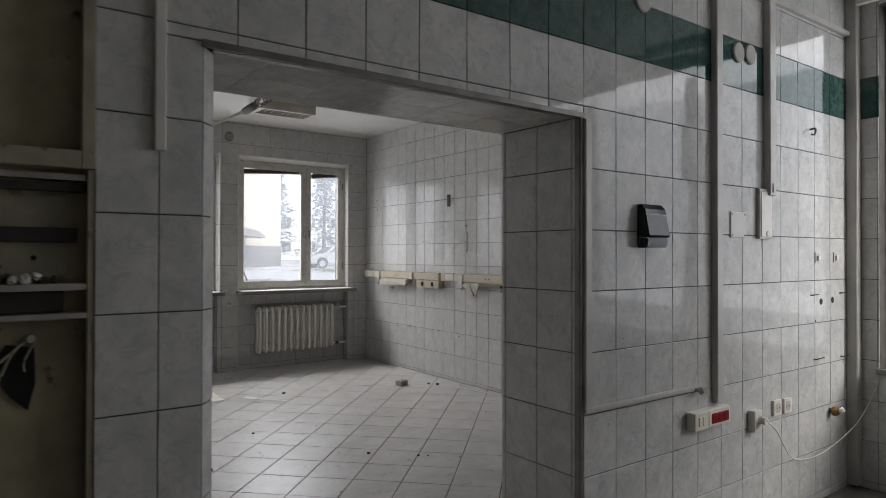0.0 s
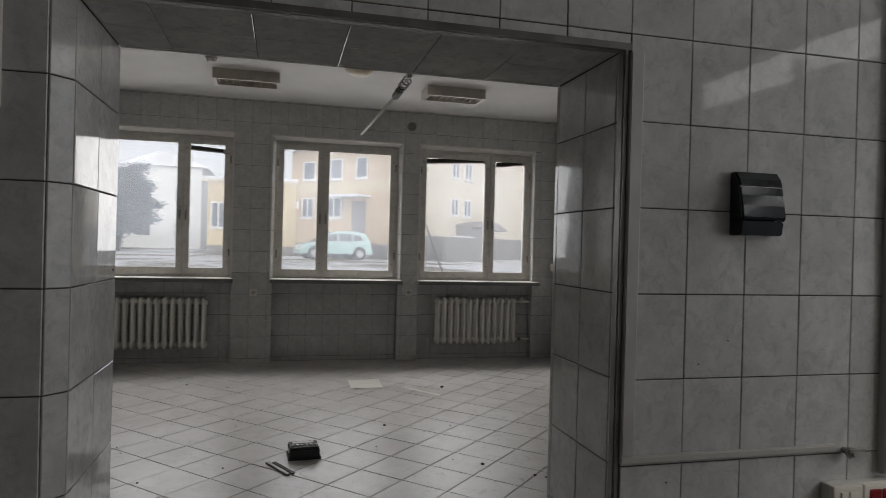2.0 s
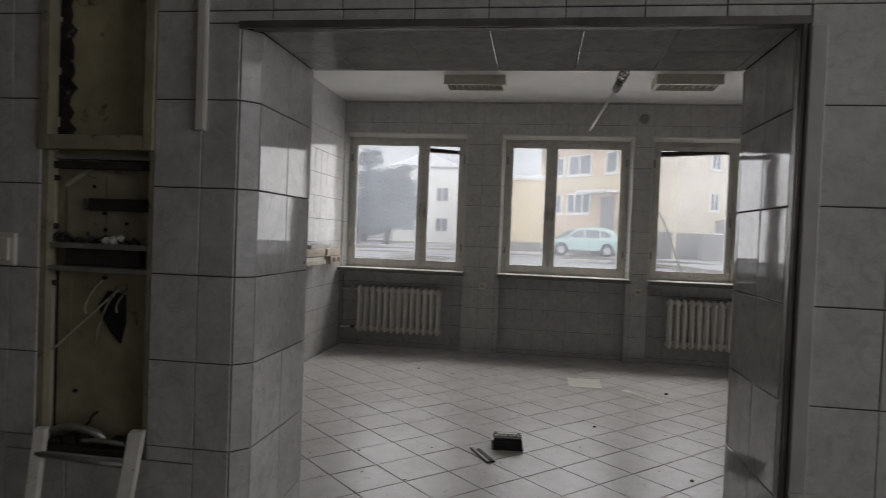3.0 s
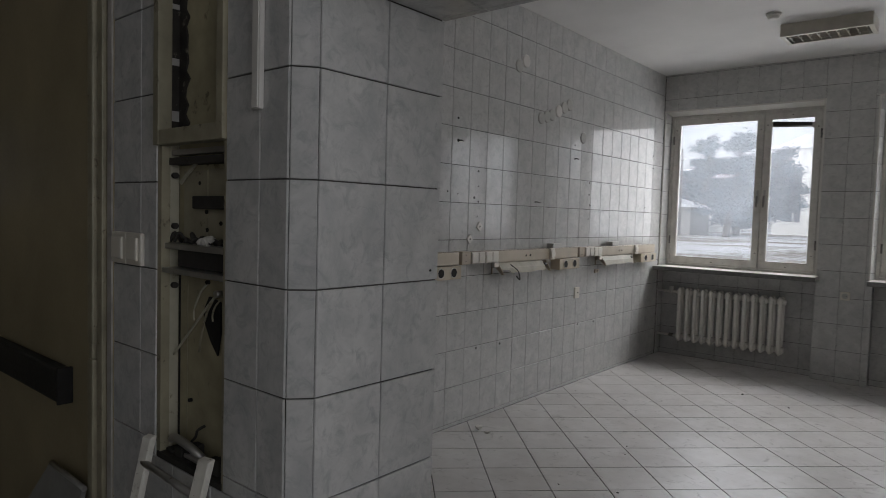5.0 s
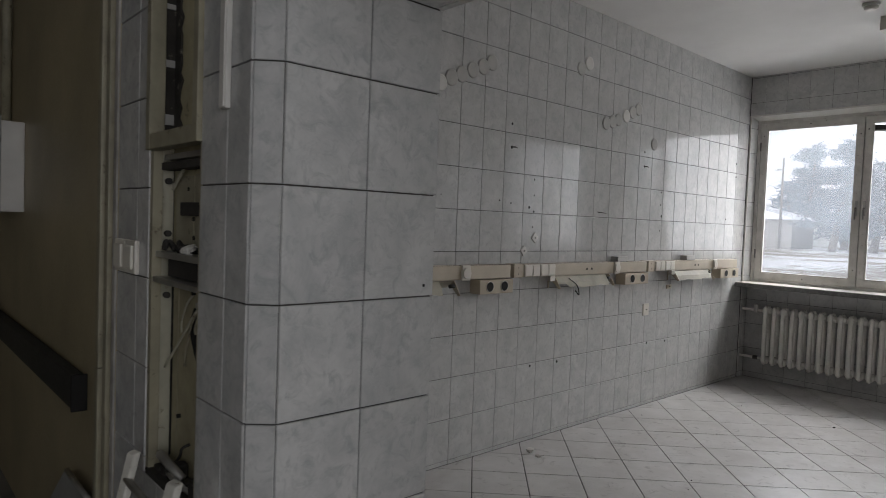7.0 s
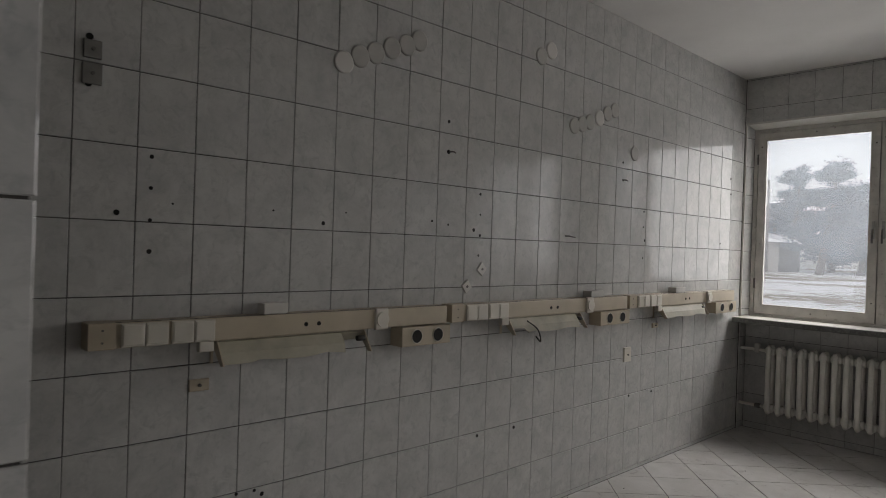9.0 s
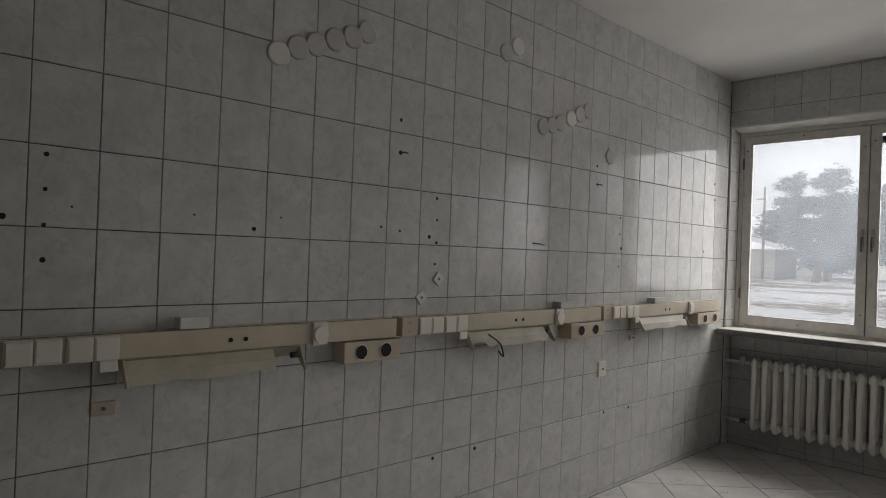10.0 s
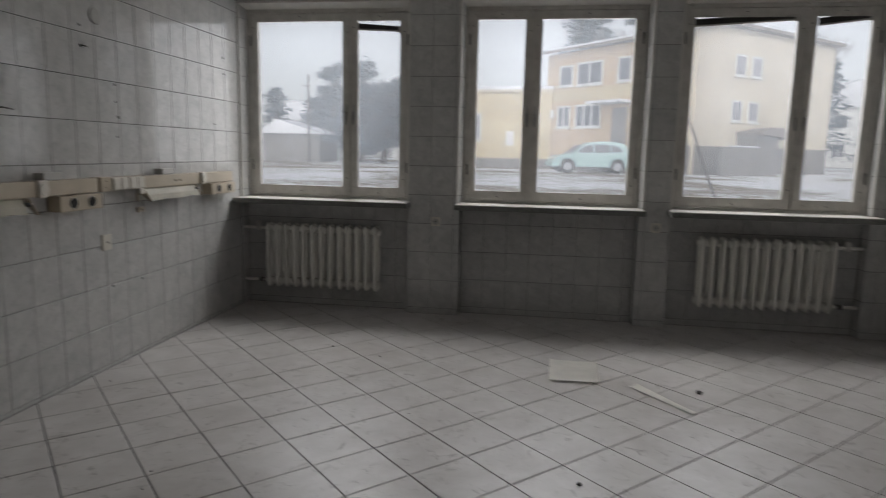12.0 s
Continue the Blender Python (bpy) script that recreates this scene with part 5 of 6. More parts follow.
# white frame that leans on the recess
lad = thing("metal_trestle", "chipped white metal trestle leaning on the wall", "trestle")
for top, bot, wide in (((-0.022, HALL_Y - 0.045, 0.845), (0.05, HALL_Y - 0.26, 0.0), 0.017), ((0.282, HALL_Y - 0.045, 0.860), (0.27, HALL_Y - 0.26, 0.0), 0.021)):
    top, bot = Vector(top), Vector(bot)
    bm = bmesh.new()
    a, b = Vector((wide, 0.004, 0)), Vector((0, 0.010, 0.003))
    v = [bm.verts.new(p + s * a + q * b) for p in (bot, top) for s, q in ((-1, -1), (1, -1), (1, 1), (-1, 1))]
    for fc in ((0, 1, 2, 3), (7, 6, 5, 4), (0, 4, 5, 1), (1, 5, 6, 2), (2, 6, 7, 3), (3, 7, 4, 0)):
        bm.faces.new([v[i] for i in fc])
    bmesh.ops.bevel(bm, geom=bm.edges[:], offset=0.003, segments=1, affect="EDGES")
    bmesh.ops.recalc_face_normals(bm, faces=bm.faces[:])
    part("leg", bm, M_WHITEPAINT, lad)
part("crossbar", tube([(-0.003, HALL_Y - 0.10, 0.62), (0.279, HALL_Y - 0.10, 0.62)], 0.010, 8), M_STEEL, lad)
part("crossbar", tube([(-0.02, HALL_Y - 0.064, 0.775), (0.282, HALL_Y - 0.066, 0.765)], 0.010, 8), M_STEEL, lad)

# switches, door trim, bumper rail and box on the painted stretch
sw = thing("light_switch", "pair of white light switches beside the cabinet", "light switch", pose(-0.245, HALL_Y, 1.362))
for a in (-0.105, -0.005):
    q = part("plate", rbox(a, a + 0.098, -0.014, 0.0, -0.049, 0.049, 0.005), M_SWITCH, sw)
    part("rocker", rbox(a + 0.014, a + 0.084, -0.022, -0.012, -0.035, 0.035, 0.006), M_SWITCH, q)
jamb = thing("corner_trim", "old painted wooden trim strip with a knocked notch", "trim")
part("strip", rbox(-0.495, -0.455, HALL_Y - 0.03, HALL_Y - 0.001, 1.035, CEIL, 0.006), M_CABPAINT, jamb)
part("notch", rbox(-0.493, -0.468, HALL_Y - 0.026, HALL_Y - 0.001, 0.985, 1.036, 0.004), M_CABPAINT, jamb)
part("strip", rbox(-0.495, -0.455, HALL_Y - 0.03, HALL_Y - 0.001, 0.0, 0.985, 0.006), M_CABPAINT, jamb)
part("strip", rbox(-0.449, -0.412, HALL_Y - 0.018, HALL_Y - 0.001, 0.0, CEIL, 0.004), M_CABPAINT, jamb)
part("rough_edge", boxes((-0.40, -0.370, HALL_Y - 0.006, HALL_Y - 0.0005, 0, CEIL)), M_DEBRIS, jamb)
rail = thing("bumper_rail", "black rubber wall bumper rail on olive paint", "bumper rail")
part("rail", rbox(-4.55, -0.70, HALL_Y - 0.05, HALL_Y - 0.0005, 0.79, 0.915, 0.014, 3), M_RUBBER, rail)
part("end_cap", rbox(-0.704, -0.692, HALL_Y - 0.052, HALL_Y - 0.0005, 0.787, 0.918, 0.004), M_DARK, rail)
pb = thing("towel_dispenser", "white sheet-metal wall box with its slotted door ajar", "wall box")
part("body", rbox(-2.62, -1.905, HALL_Y - 0.10, HALL_Y - 0.0005, 1.47, 1.905, 0.006), M_PVC, pb)
lid = part("door", join(rbox(-0.43, 0.0, -0.016, 0.0, 1.478, 1.792, 0.004), rbox(-0.43, 0.0, -0.016, 0.0, 1.872, 1.905, 0.004), rbox(-0.05, 0.0, -0.016, 0.0, 1.792, 1.872, 0.002), rbox(-0.43, -0.36, -0.016, 0.0, 1.792, 1.872, 0.002)), M_PVC, pb, "white metal door standing half open")
lid.matrix_basis = Matrix.Translation((-1.905, HALL_Y - 0.102, 0)) @ Matrix.Rotation(radians(47), 4, "Z")
part("slot", boxes((-0.365, -0.045, -0.009, -0.005, 1.788, 1.876)), M_SOOT, lid, "dark slot window")
part("hinge", tube([(-1.900, HALL_Y - 0.104, 1.462), (-1.900, HALL_Y - 0.104, 1.925)], 0.006, 8), M_PVCGREY, pb)
for x, r in ((-2.27, 0.024), (-2.95, 0.03), (-3.2, 0.02)):
    solid("conduit_pipe", tube([(x, HALL_Y - r - 0.004, 1.90 if x > -2.6 else 0.0), (x, HALL_Y - r - 0.004, CEIL)], r, 12), M_CABPAINT, "painted conduit pipe on the olive wall", "pipe", "", "conduit pipes")
board = thing("leaning_board", "grey board leaning on the olive wall", "board")
bm = prism([(-1.20, 0.0), (-0.52, 0.0), (-0.475, 0.555), (-0.77, 0.56)], (-0.008, 0.008), "y")
for vv in bm.verts:
    vv.co.y += HALL_Y - 0.045 - 0.20 * (0.56 - vv.co.z)
part("panel", bm, M_BOARD, board)
part("edge_trim", tube([(-0.77, HALL_Y - 0.045, 0.56), (-0.475, HALL_Y - 0.046, 0.555)], 0.010, 6), M_STEEL, board)


# ---- outside ----
def ground_material():
    k = Mat("snowy_ground", 0.9)
    k.coords()
    wide, fine = k.noise(0.12, 3, 0.6, 0.4), k.noise(1.9, 10, 0.8, 0.8)
    both = k.node("Math")
    both.operation = "ADD"
    k.link(wide, both.inputs[0])
    k.link(fine, both.inputs[1])
    patch = k.ramp(both.outputs[0], [(0.96, 0.0), (1.04, 1.0)])
    mud = k.mix(k.noise(0.7, 7, 0.7), (0.13, 0.105, 0.075), (0.34, 0.29, 0.21))
    k.colour(k.mix(patch, mud, (0.84, 0.85, 0.87)))
    k.bump(k.noise(2.5, 6), 0.6, 0.1)
    return k.m


M_GROUND = ground_material()
M_YELLOW = plain("yellow_render", (0.55, 0.46, 0.29), 0.9, vary=0.1, scale=0.8, grain=6)
M_ORANGE = plain("orange_render", (0.52, 0.39, 0.25), 0.9, vary=0.1, scale=0.8, grain=6)
M_CREAM = plain("cream_render", (0.62, 0.55, 0.43), 0.9, vary=0.1, scale=0.8, grain=6)
M_PLINTH = plain("grey_plinth", (0.20, 0.19, 0.18), 0.9, vary=0.2, scale=1.0, grain=6)
M_WHITEWALL = plain("white_render", (0.68, 0.68, 0.66), 0.9, vary=0.08, scale=0.5, grain=5)
M_ROOF = plain("snowed_roof", (0.70, 0.71, 0.74), 0.8, vary=0.15, scale=0.7, grain=5)
M_ROOFEDGE = plain("roof_edge", (0.20, 0.17, 0.15), 0.7, vary=0.2, scale=1.0, grain=5)
M_FARGLASS = plain("far_window_pane", (0.07, 0.08, 0.10), 0.3, vary=0.3, scale=0.6, grain=5, bump=0)
M_TEAL = plain("pale_teal_car_paint", (0.37, 0.53, 0.52), 0.3, 0.0, vary=0.05)
M_TYRE = plain("tyre", (0.02, 0.02, 0.02), 0.8)
M_SILVER = plain("silver_car_paint", (0.45, 0.46, 0.48), 0.3, 0.3, vary=0.05)
M_BARK = plain("bark", (0.07, 0.055, 0.045), 0.9, vary=0.3, scale=4, grain=20)
M_NEEDLE = plain("dark_needles", (0.05, 0.085, 0.11), 0.9, vary=0.4, scale=1, grain=9)
M_TWIG = plain("snow_dusted_twigs", (0.34, 0.33, 0.33), 0.9, vary=0.2)

GZ = 0.55
bm = bmesh.new()
rows = []
rng = random.Random(11)
ys = [8.44, 9.5, 11, 13, 15, 18, 21, 25, 30, 36, 45, 60, 90, 140, 260, 600]
xs = [-600, -250, -120, -60, -35, -25, -18, -13, -9, -6, -3, 0, 3, 6, 9, 12, 16, 20, 26, 34, 50, 80, 140, 300, 600]
for y in ys:
    rows.append([bm.verts.new((x, y, GZ - 0.18 * max(0.0, 1 - (y - 8.44) / 9) + (rng.uniform(-0.07, 0.07) if 9 < y < 30 else 0) + (0.015 * (y - 45) if y > 45 else 0.0) * 0.4)) for x in xs])
for q, w in zip(rows, rows[1:]):
    for k in range(len(xs) - 1):
        bm.faces.new((q[k], q[k + 1], w[k + 1], w[k]))
solid("ground", bm, M_GROUND, "muddy yard ground with patches of melting snow", "ground", "structure")
bm = boxes((HALL_E + 0.3, 600, -400, 8.43, -0.5, 0.0), (-600, HALL_W - 0.2, -400, 8.43, -0.5, 0.0))
solid("ground_side", bm, M_GROUND, "snowy ground beside the building", "ground", "structure")


def facade_window(parent, o, u, n, x, z, w, h, lights):
    """A window on a facade: white frame, lintel, sill and panes."""
    win = part("window", bmesh.new(), M_WHITEWALL, parent)
    me = win.data
    def wall_box(bm, a0, a1, c0, c1, z0, z1):
        vs = [bm.verts.new(o + u * a + n * c + Vector((0, 0, zz))) for zz in (z0, z1) for a, c in ((a0, c0), (a1, c0), (a1, c1), (a0, c1))]
        for fc in ((0, 1, 2, 3), (7, 6, 5, 4), (0, 4, 5, 1), (1, 5, 6, 2), (2, 6, 7, 3), (3, 7, 4, 0)):
            bm.faces.new([vs[i] for i in fc])
    bm = bmesh.new()
    for k in range(lights + 1):
        c = x - w / 2 + w * k / lights
        wall_box(bm, c - 0.05, c + 0.05, -0.02, 0.05, z, z + h)
    wall_box(bm, x - w / 2, x + w / 2, -0.02, 0.048, z, z + 0.09)
    wall_box(bm, x - w / 2, x + w / 2, -0.02, 0.048, z + h - 0.09, z + h)
    wall_box(bm, x - w / 2 - 0.1, x + w / 2 + 0.1, 0.0, 0.14, z - 0.08, z - 0.01)
    bmesh.ops.recalc_face_normals(bm, faces=bm.faces[:])
    bm.to_mesh(me)
    bm.free()
    bm = bmesh.new()
    wall_box(bm, x - w / 2, x + w / 2, -0.03, 0.015, z, z + h)
    bmesh.ops.recalc_face_normals(bm, faces=bm.faces[:])
    part("pane", bm, M_FARGLASS, win)
    return win


def block(parent, name, o, u, n, a0, a1, depth, z0, z1, mat, out=0.0):
    bm = bmesh.new()
    vs = [bm.verts.new(o + u * a + n * c + Vector((0, 0, zz))) for zz in (z0, z1) for a, c in ((a0, out), (a1, out), (a1, -depth), (a0, -depth))]
    for fc in ((0, 1, 2, 3), (7, 6, 5, 4), (0, 4, 5, 1), (1, 5, 6, 2), (2, 6, 7, 3), (3, 7, 4, 0)):
        bm.faces.new([vs[i] for i in fc])
    bmesh.ops.recalc_face_normals(bm, faces=bm.faces[:])
    return part(name, bm, mat, parent)


house = thing("apartment_house", "two-storey yellow and orange rendered house with snowy roof", "building")
corner = Vector((7.9, 36.8, GZ))
ul = Vector((-6.3, 7.2, 0)).normalized()
ur = Vector((ul.y, -ul.x, 0))          # along the gable side
nl, nr = Vector((-ul.y, ul.x, 0)), -ul
if nl.y > 0:
    nl = -nl
ur = -nl
LW, RW, HH = 9.6, 14.6, 6.9
block(house, "wall", corner, ul, nl, 0, LW, RW, 0.0, HH, M_ORANGE)
block(house, "band", corner, ul, nl, 0.0, LW, 0.2, 4.05, 4.75, M_YELLOW, 0.012)
block(house, "gable_face", corner, ur, nr, 0.0, RW, 0.05, 0.0, 7.72, M_CREAM, 0.02)
block(house, "plinth", corner, ur, nr, 0.0, RW, 0.05, -0.3, 1.5, M_PLINTH, 0.06)
block(house, "plinth", corner, ul, nl, -0.05, LW, 0.05, -0.3, 0.9, M_PLINTH, 0.05)


def sloped_roof(name, mat, lift, thick, over):
    """A roof that climbs from the front eave and runs level over the depth."""
    bm = bmesh.new()
    prof = [(over, HH + lift), (-3.2, 7.74 + lift), (-RW - 0.3, 7.74 + lift), (-RW - 0.3, 7.74 + lift + thick), (-3.2, 7.74 + lift + thick), (over, HH + lift + thick)]
    ends = [[bm.verts.new(corner + ul * a + nl * c + Vector((0, 0, z))) for c, z in prof] for a in (-0.45, LW + 0.3)]
    n = len(prof)
    bm.faces.new(ends[0])
    bm.faces.new(ends[1][::-1])
    for q in range(n):
        bm.faces.new((ends[0][q], ends[1][q], ends[1][(q + 1) % n], ends[0][(q + 1) % n]))
    bmesh.ops.recalc_face_normals(bm, faces=bm.faces[:])
    part(name, bm, mat, house)


sloped_roof("roof", M_ROOFEDGE, 0.0, 0.16, 0.55)
sloped_roof("roof_snow", M_ROOF, 0.161, 0.10, 0.50)
for x, z, w, h, l in ((3.36, 4.9, 0.85, 1.3, 1), (5.97, 4.9, 1.94, 1.3, 2), (7.9, 4.95, 1.05, 1.2, 1), (5.97, 2.5, 1.94, 1.3, 3), (8.0, 2.5, 1.0, 1.3, 2)):
    facade_window(house, corner, ul, nl, x, z, w, h, l)
for x, z in ((5.15, 5.28), (6.65, 5.28), (5.1, 2.86), (6.6, 2.86)):
    facade_window(house, corner + nr * 0.03, ur, nr, x, z, 0.8, 1.12, 2)
block(house, "entrance_canopy", corner, ul, nl, 2.6, 5.0, 0.0, 3.72, 3.86, M_ROOF, 1.2)
block(house, "door", corner, ul, nl, 3.0, 4.1, 0.02, 1.2, 3.5, M_PLINTH, 0.03)
block(house, "entrance_steps", corner, ul, nl, 2.6, 4.4, 0.0, -0.3, 1.15, M_PLINTH, 1.3)
block(house, "meter_box", corner, ul, nl, 8.85, 9.3, 0.0, 3.1, 3.6, M_WHITEWALL, 0.15)
part("side_porch", prism([(0.0, 0.0), (1.6, 0.28), (3.0, 0.18), (4.2, -0.22), (4.2, -0.32), (0.0, -0.14)], (0, 1.5), "y"), M_ROOFEDGE, house).matrix_basis = Matrix.Translation(corner + ur * 5.3 + nr * 1.5 + Vector((0, 0, 2.3))) @ Matrix((ur, -nr, Vector((0, 0, 1)))).transposed().to_4x4()
block(house, "porch_wall", corner, ur, nr, 5.4, 7.4, 0.0, -0.2, 2.2, M_PLINTH, 1.2)
block(house, "downpipe", corner, ur, nr, 1.40, 1.62, 0.0, 0.0, 7.6, M_CREAM, 0.14)
yard_wall = thing("yard_wall", "low grey concrete yard wall capped with snow", "wall")
block(yard_wall, "wall", corner, ur, nr, 1.2, 5.0, -1.9, -0.3, 1.45, M_PLINTH, 2.1)
block(yard_wall, "snow_cap", corner, ur, nr, 2.0, 4.2, -1.88, 1.452, 1.52, M_ROOF, 2.12)

annex = thing("low_annex", "single-storey yellow rendered annex with snowy roof", "building")
ao = Vector((1.3, 43.6, GZ))
ua, na = Vector((-1, 0.12, 0)).normalized(), Vector((-0.12, -1, 0)).normalized()
block(annex, "wall", ao, ua, na, -0.6, 5.0, 8, 0.0, 4.85, M_YELLOW)
block(annex, "roof", ao, ua, na, -0.7, 5.3, 8.2, 4.85, 5.03, M_ROOF, 0.25)
block(annex, "fascia", ao, ua, na, -0.7, 5.3, 0.0, 4.70, 4.849, M_CREAM, 0.2)
block(annex, "plinth", ao, ua, na, -0.6, 5.0, 0.02, -0.3, 0.6, M_PLINTH, 0.03)
for x, w in ((4.3, 0.9),):
    facade_window(annex, ao, ua, na, x, 1.7, w, 1.7, 2)
block(annex, "meter_box", ao, ua, na, 1.7, 2.2, 0.0, 1.4, 2.3, M_WHITEWALL, 0.15)


def far_house(x, y, w, d, h, mat, label):
    hs = thing("far_house", label, "building", group="far houses")
    o, u, n = Vector((x, y, GZ + 0.006 * max(0, y - 45))), Vector((1, 0, 0)), Vector((0, -1, 0))
    block(hs, "wall", o, u, n, 0, w, d, -1, h, mat)
    bm = prism([(x - 0.5, o.z + h), (x + w + 0.5, o.z + h), (x + w * 0.5, o.z + h + w * 0.22)], (y - 0.5, y + d + 0.5), "y")
    part("roof", bm, M_ROOF, hs)
    nw = max(2, int(w / 3.2))
    for k in range(nw):
        for s in range(int(h // 2.9)):
            facade_window(hs, o, u, n, w * (k + 0.5) / nw, 1.0 + 2.9 * s, 1.2, 1.4, 2)


far_house(-26, 62, 8, 9, 3.6, M_WHITEWALL, "distant white house with snow on its roof")
far_house(-12.3, 61, 6.3, 8, 7.2, M_WHITEWALL, "distant pale two-storey house")
far_house(-32, 82, 12, 9, 5.0, M_WHITEWALL, "distant low white house among trees")
far_house(26, 74, 13, 10, 6.0, M_WHITEWALL, "distant white house behind the yard")
far_house(34, 52, 12, 9, 4.0, M_WHITEWALL, "distant low pale outbuilding")
shed = thing("garden_shed", "dark wooden shed with snow on its roof", "shed")
block(shed, "wall", Vector((-18.5, 47, GZ)), Vector((1, 0, 0)), Vector((0, -1, 0)), 0, 4.2, 4, 0, 2.0, M_PLINTH)
part("roof", prism([(-18.9, GZ + 2.0), (-13.9, GZ + 2.0), (-17.4, GZ + 3.0)], (46.6, 51.3), "y"), M_ROOF, shed)
east = thing("neighbour_block", "grey neighbouring block with a snowy flat roof", "building")
block(east, "wall", Vector((32, -30, -0.4)), Vector((0, 1, 0)), Vector((-1, 0, 0)), 0, 52, 10, 0, 6.6, M_PLINTH)
block(east, "roof", Vector((32, -30, -0.4)), Vector((0, 1, 0)), Vector((-1, 0, 0)), -0.3, 52.3, 10.3, 6.6, 7.2, M_ROOF, 0.4)


def conifer(x, y, h, r, seed):
    """Dark fir: trunk and layered drooping boughs of many small needles clumps."""
    rng = random.Random(seed)
    t = thing("conifer_tree", "dark fir tree with uneven drooping boughs", "tree", group="yard trees")
    part("trunk", tube([(x, y, GZ - 0.2), (x + 0.1, y, GZ + h * 0.6), (x, y, GZ + h)], 0.2, 7, radii=[0.24, 0.13, 0.02]), M_BARK, t)
    verts, faces = [], []
    for k in range(int(h * 60 * r)):
        f = rng.random() ** 0.7
        rad = r * (1 - f) ** 0.6 * (0.7 + 0.3 * math.sin(f * 34 + seed)) * rng.uniform(0.2, 1.08) + 0.15
        a = rng.uniform(0, math.tau)
        c = Vector((x + rad * math.cos(a), y + rad * math.sin(a), GZ + 0.9 + f * (h - 0.9) - 0.18 * rad))
        s = rng.uniform(0.18, 0.42)
        for _ in range(2):
            d1, d2 = Vector((rng.uniform(-1, 1), rng.uniform(-1, 1), rng.uniform(-0.5, 0.2))) * s, Vector((rng.uniform(-1, 1), rng.uniform(-1, 1), rng.uniform(-0.6, 0.6))) * s
            q = len(verts)
            verts += [c, c + d1, c + d1 * 0.6 + d2]
            faces.append((q, q + 1, q + 2))
    me = bpy.data.meshes.new("crown")
    me.from_pydata(verts, [], faces)
    me.materials.append(M_NEEDLE)
    ob = new("crown", me)
    ob.parent = t


def pine(x, y, h, spread, seed):
    """Old pine: bent trunk, long uneven limbs and ragged tufts of needles with gaps."""
    rng = random.Random(seed)
    t = thing("pine_tree", "ragged dark pine with uneven limbs and a bare trunk", "tree", group="yard trees")
    spine = arc([(x - 0.3, y, GZ - 0.2), (x, y, GZ + h * 0.3), (x + 0.35, y, GZ + h * 0.6), (x + 0.5, y, GZ + h * 0.97)], 6)
    part("trunk", tube(spine, 0.2, 7, radii=[0.26 * (1 - 0.85 * k / (len(spine) - 1)) for k in range(len(spine))]), M_BARK, t)
    verts, faces = [], []
    for _ in range(60):
        f = rng.uniform(0.24, 1.0)
        base = spine[min(len(spine) - 1, int(f * (len(spine) - 1)))]
        a = rng.uniform(0, math.tau)
        reach = spread * (1.0 - max(0.0, f - 0.5) * 1.25) * rng.uniform(0.35, 1.1)
        tip = base + Vector((math.cos(a) * reach, math.sin(a) * reach, rng.uniform(-0.35, 0.55) * (0.4 + 0.6 * f)))
        q = len(verts)
        side = Vector((0, 0, 0.035))
        verts += [base - side, base + side, tip]
        faces.append((q, q + 1, q + 2))
        for _ in range(int(40 + 80 * reach)):
            g = rng.uniform(0.25, 1.05)
            c = base.lerp(tip, g) + Vector((rng.gauss(0, 0.26), rng.gauss(0, 0.26), rng.gauss(0, 0.13)))
            for _ in range(3):
                d = Vector((rng.uniform(-1, 1), rng.uniform(-1, 1), rng.uniform(-0.25, 0.6))).normalized() * rng.uniform(0.09, 0.20)
                w = Vector((rng.uniform(-1, 1), rng.uniform(-1, 1), rng.uniform(-1, 1))) * 0.06
                q = len(verts)
                verts += [c - w, c + w, c + d]
                faces.append((q, q + 1, q + 2))
    me = bpy.data.meshes.new("crown")
    me.from_pydata(verts, [], faces)
    me.materials.append(M_NEEDLE)
    ob = new("crown", me)
    ob.parent = t


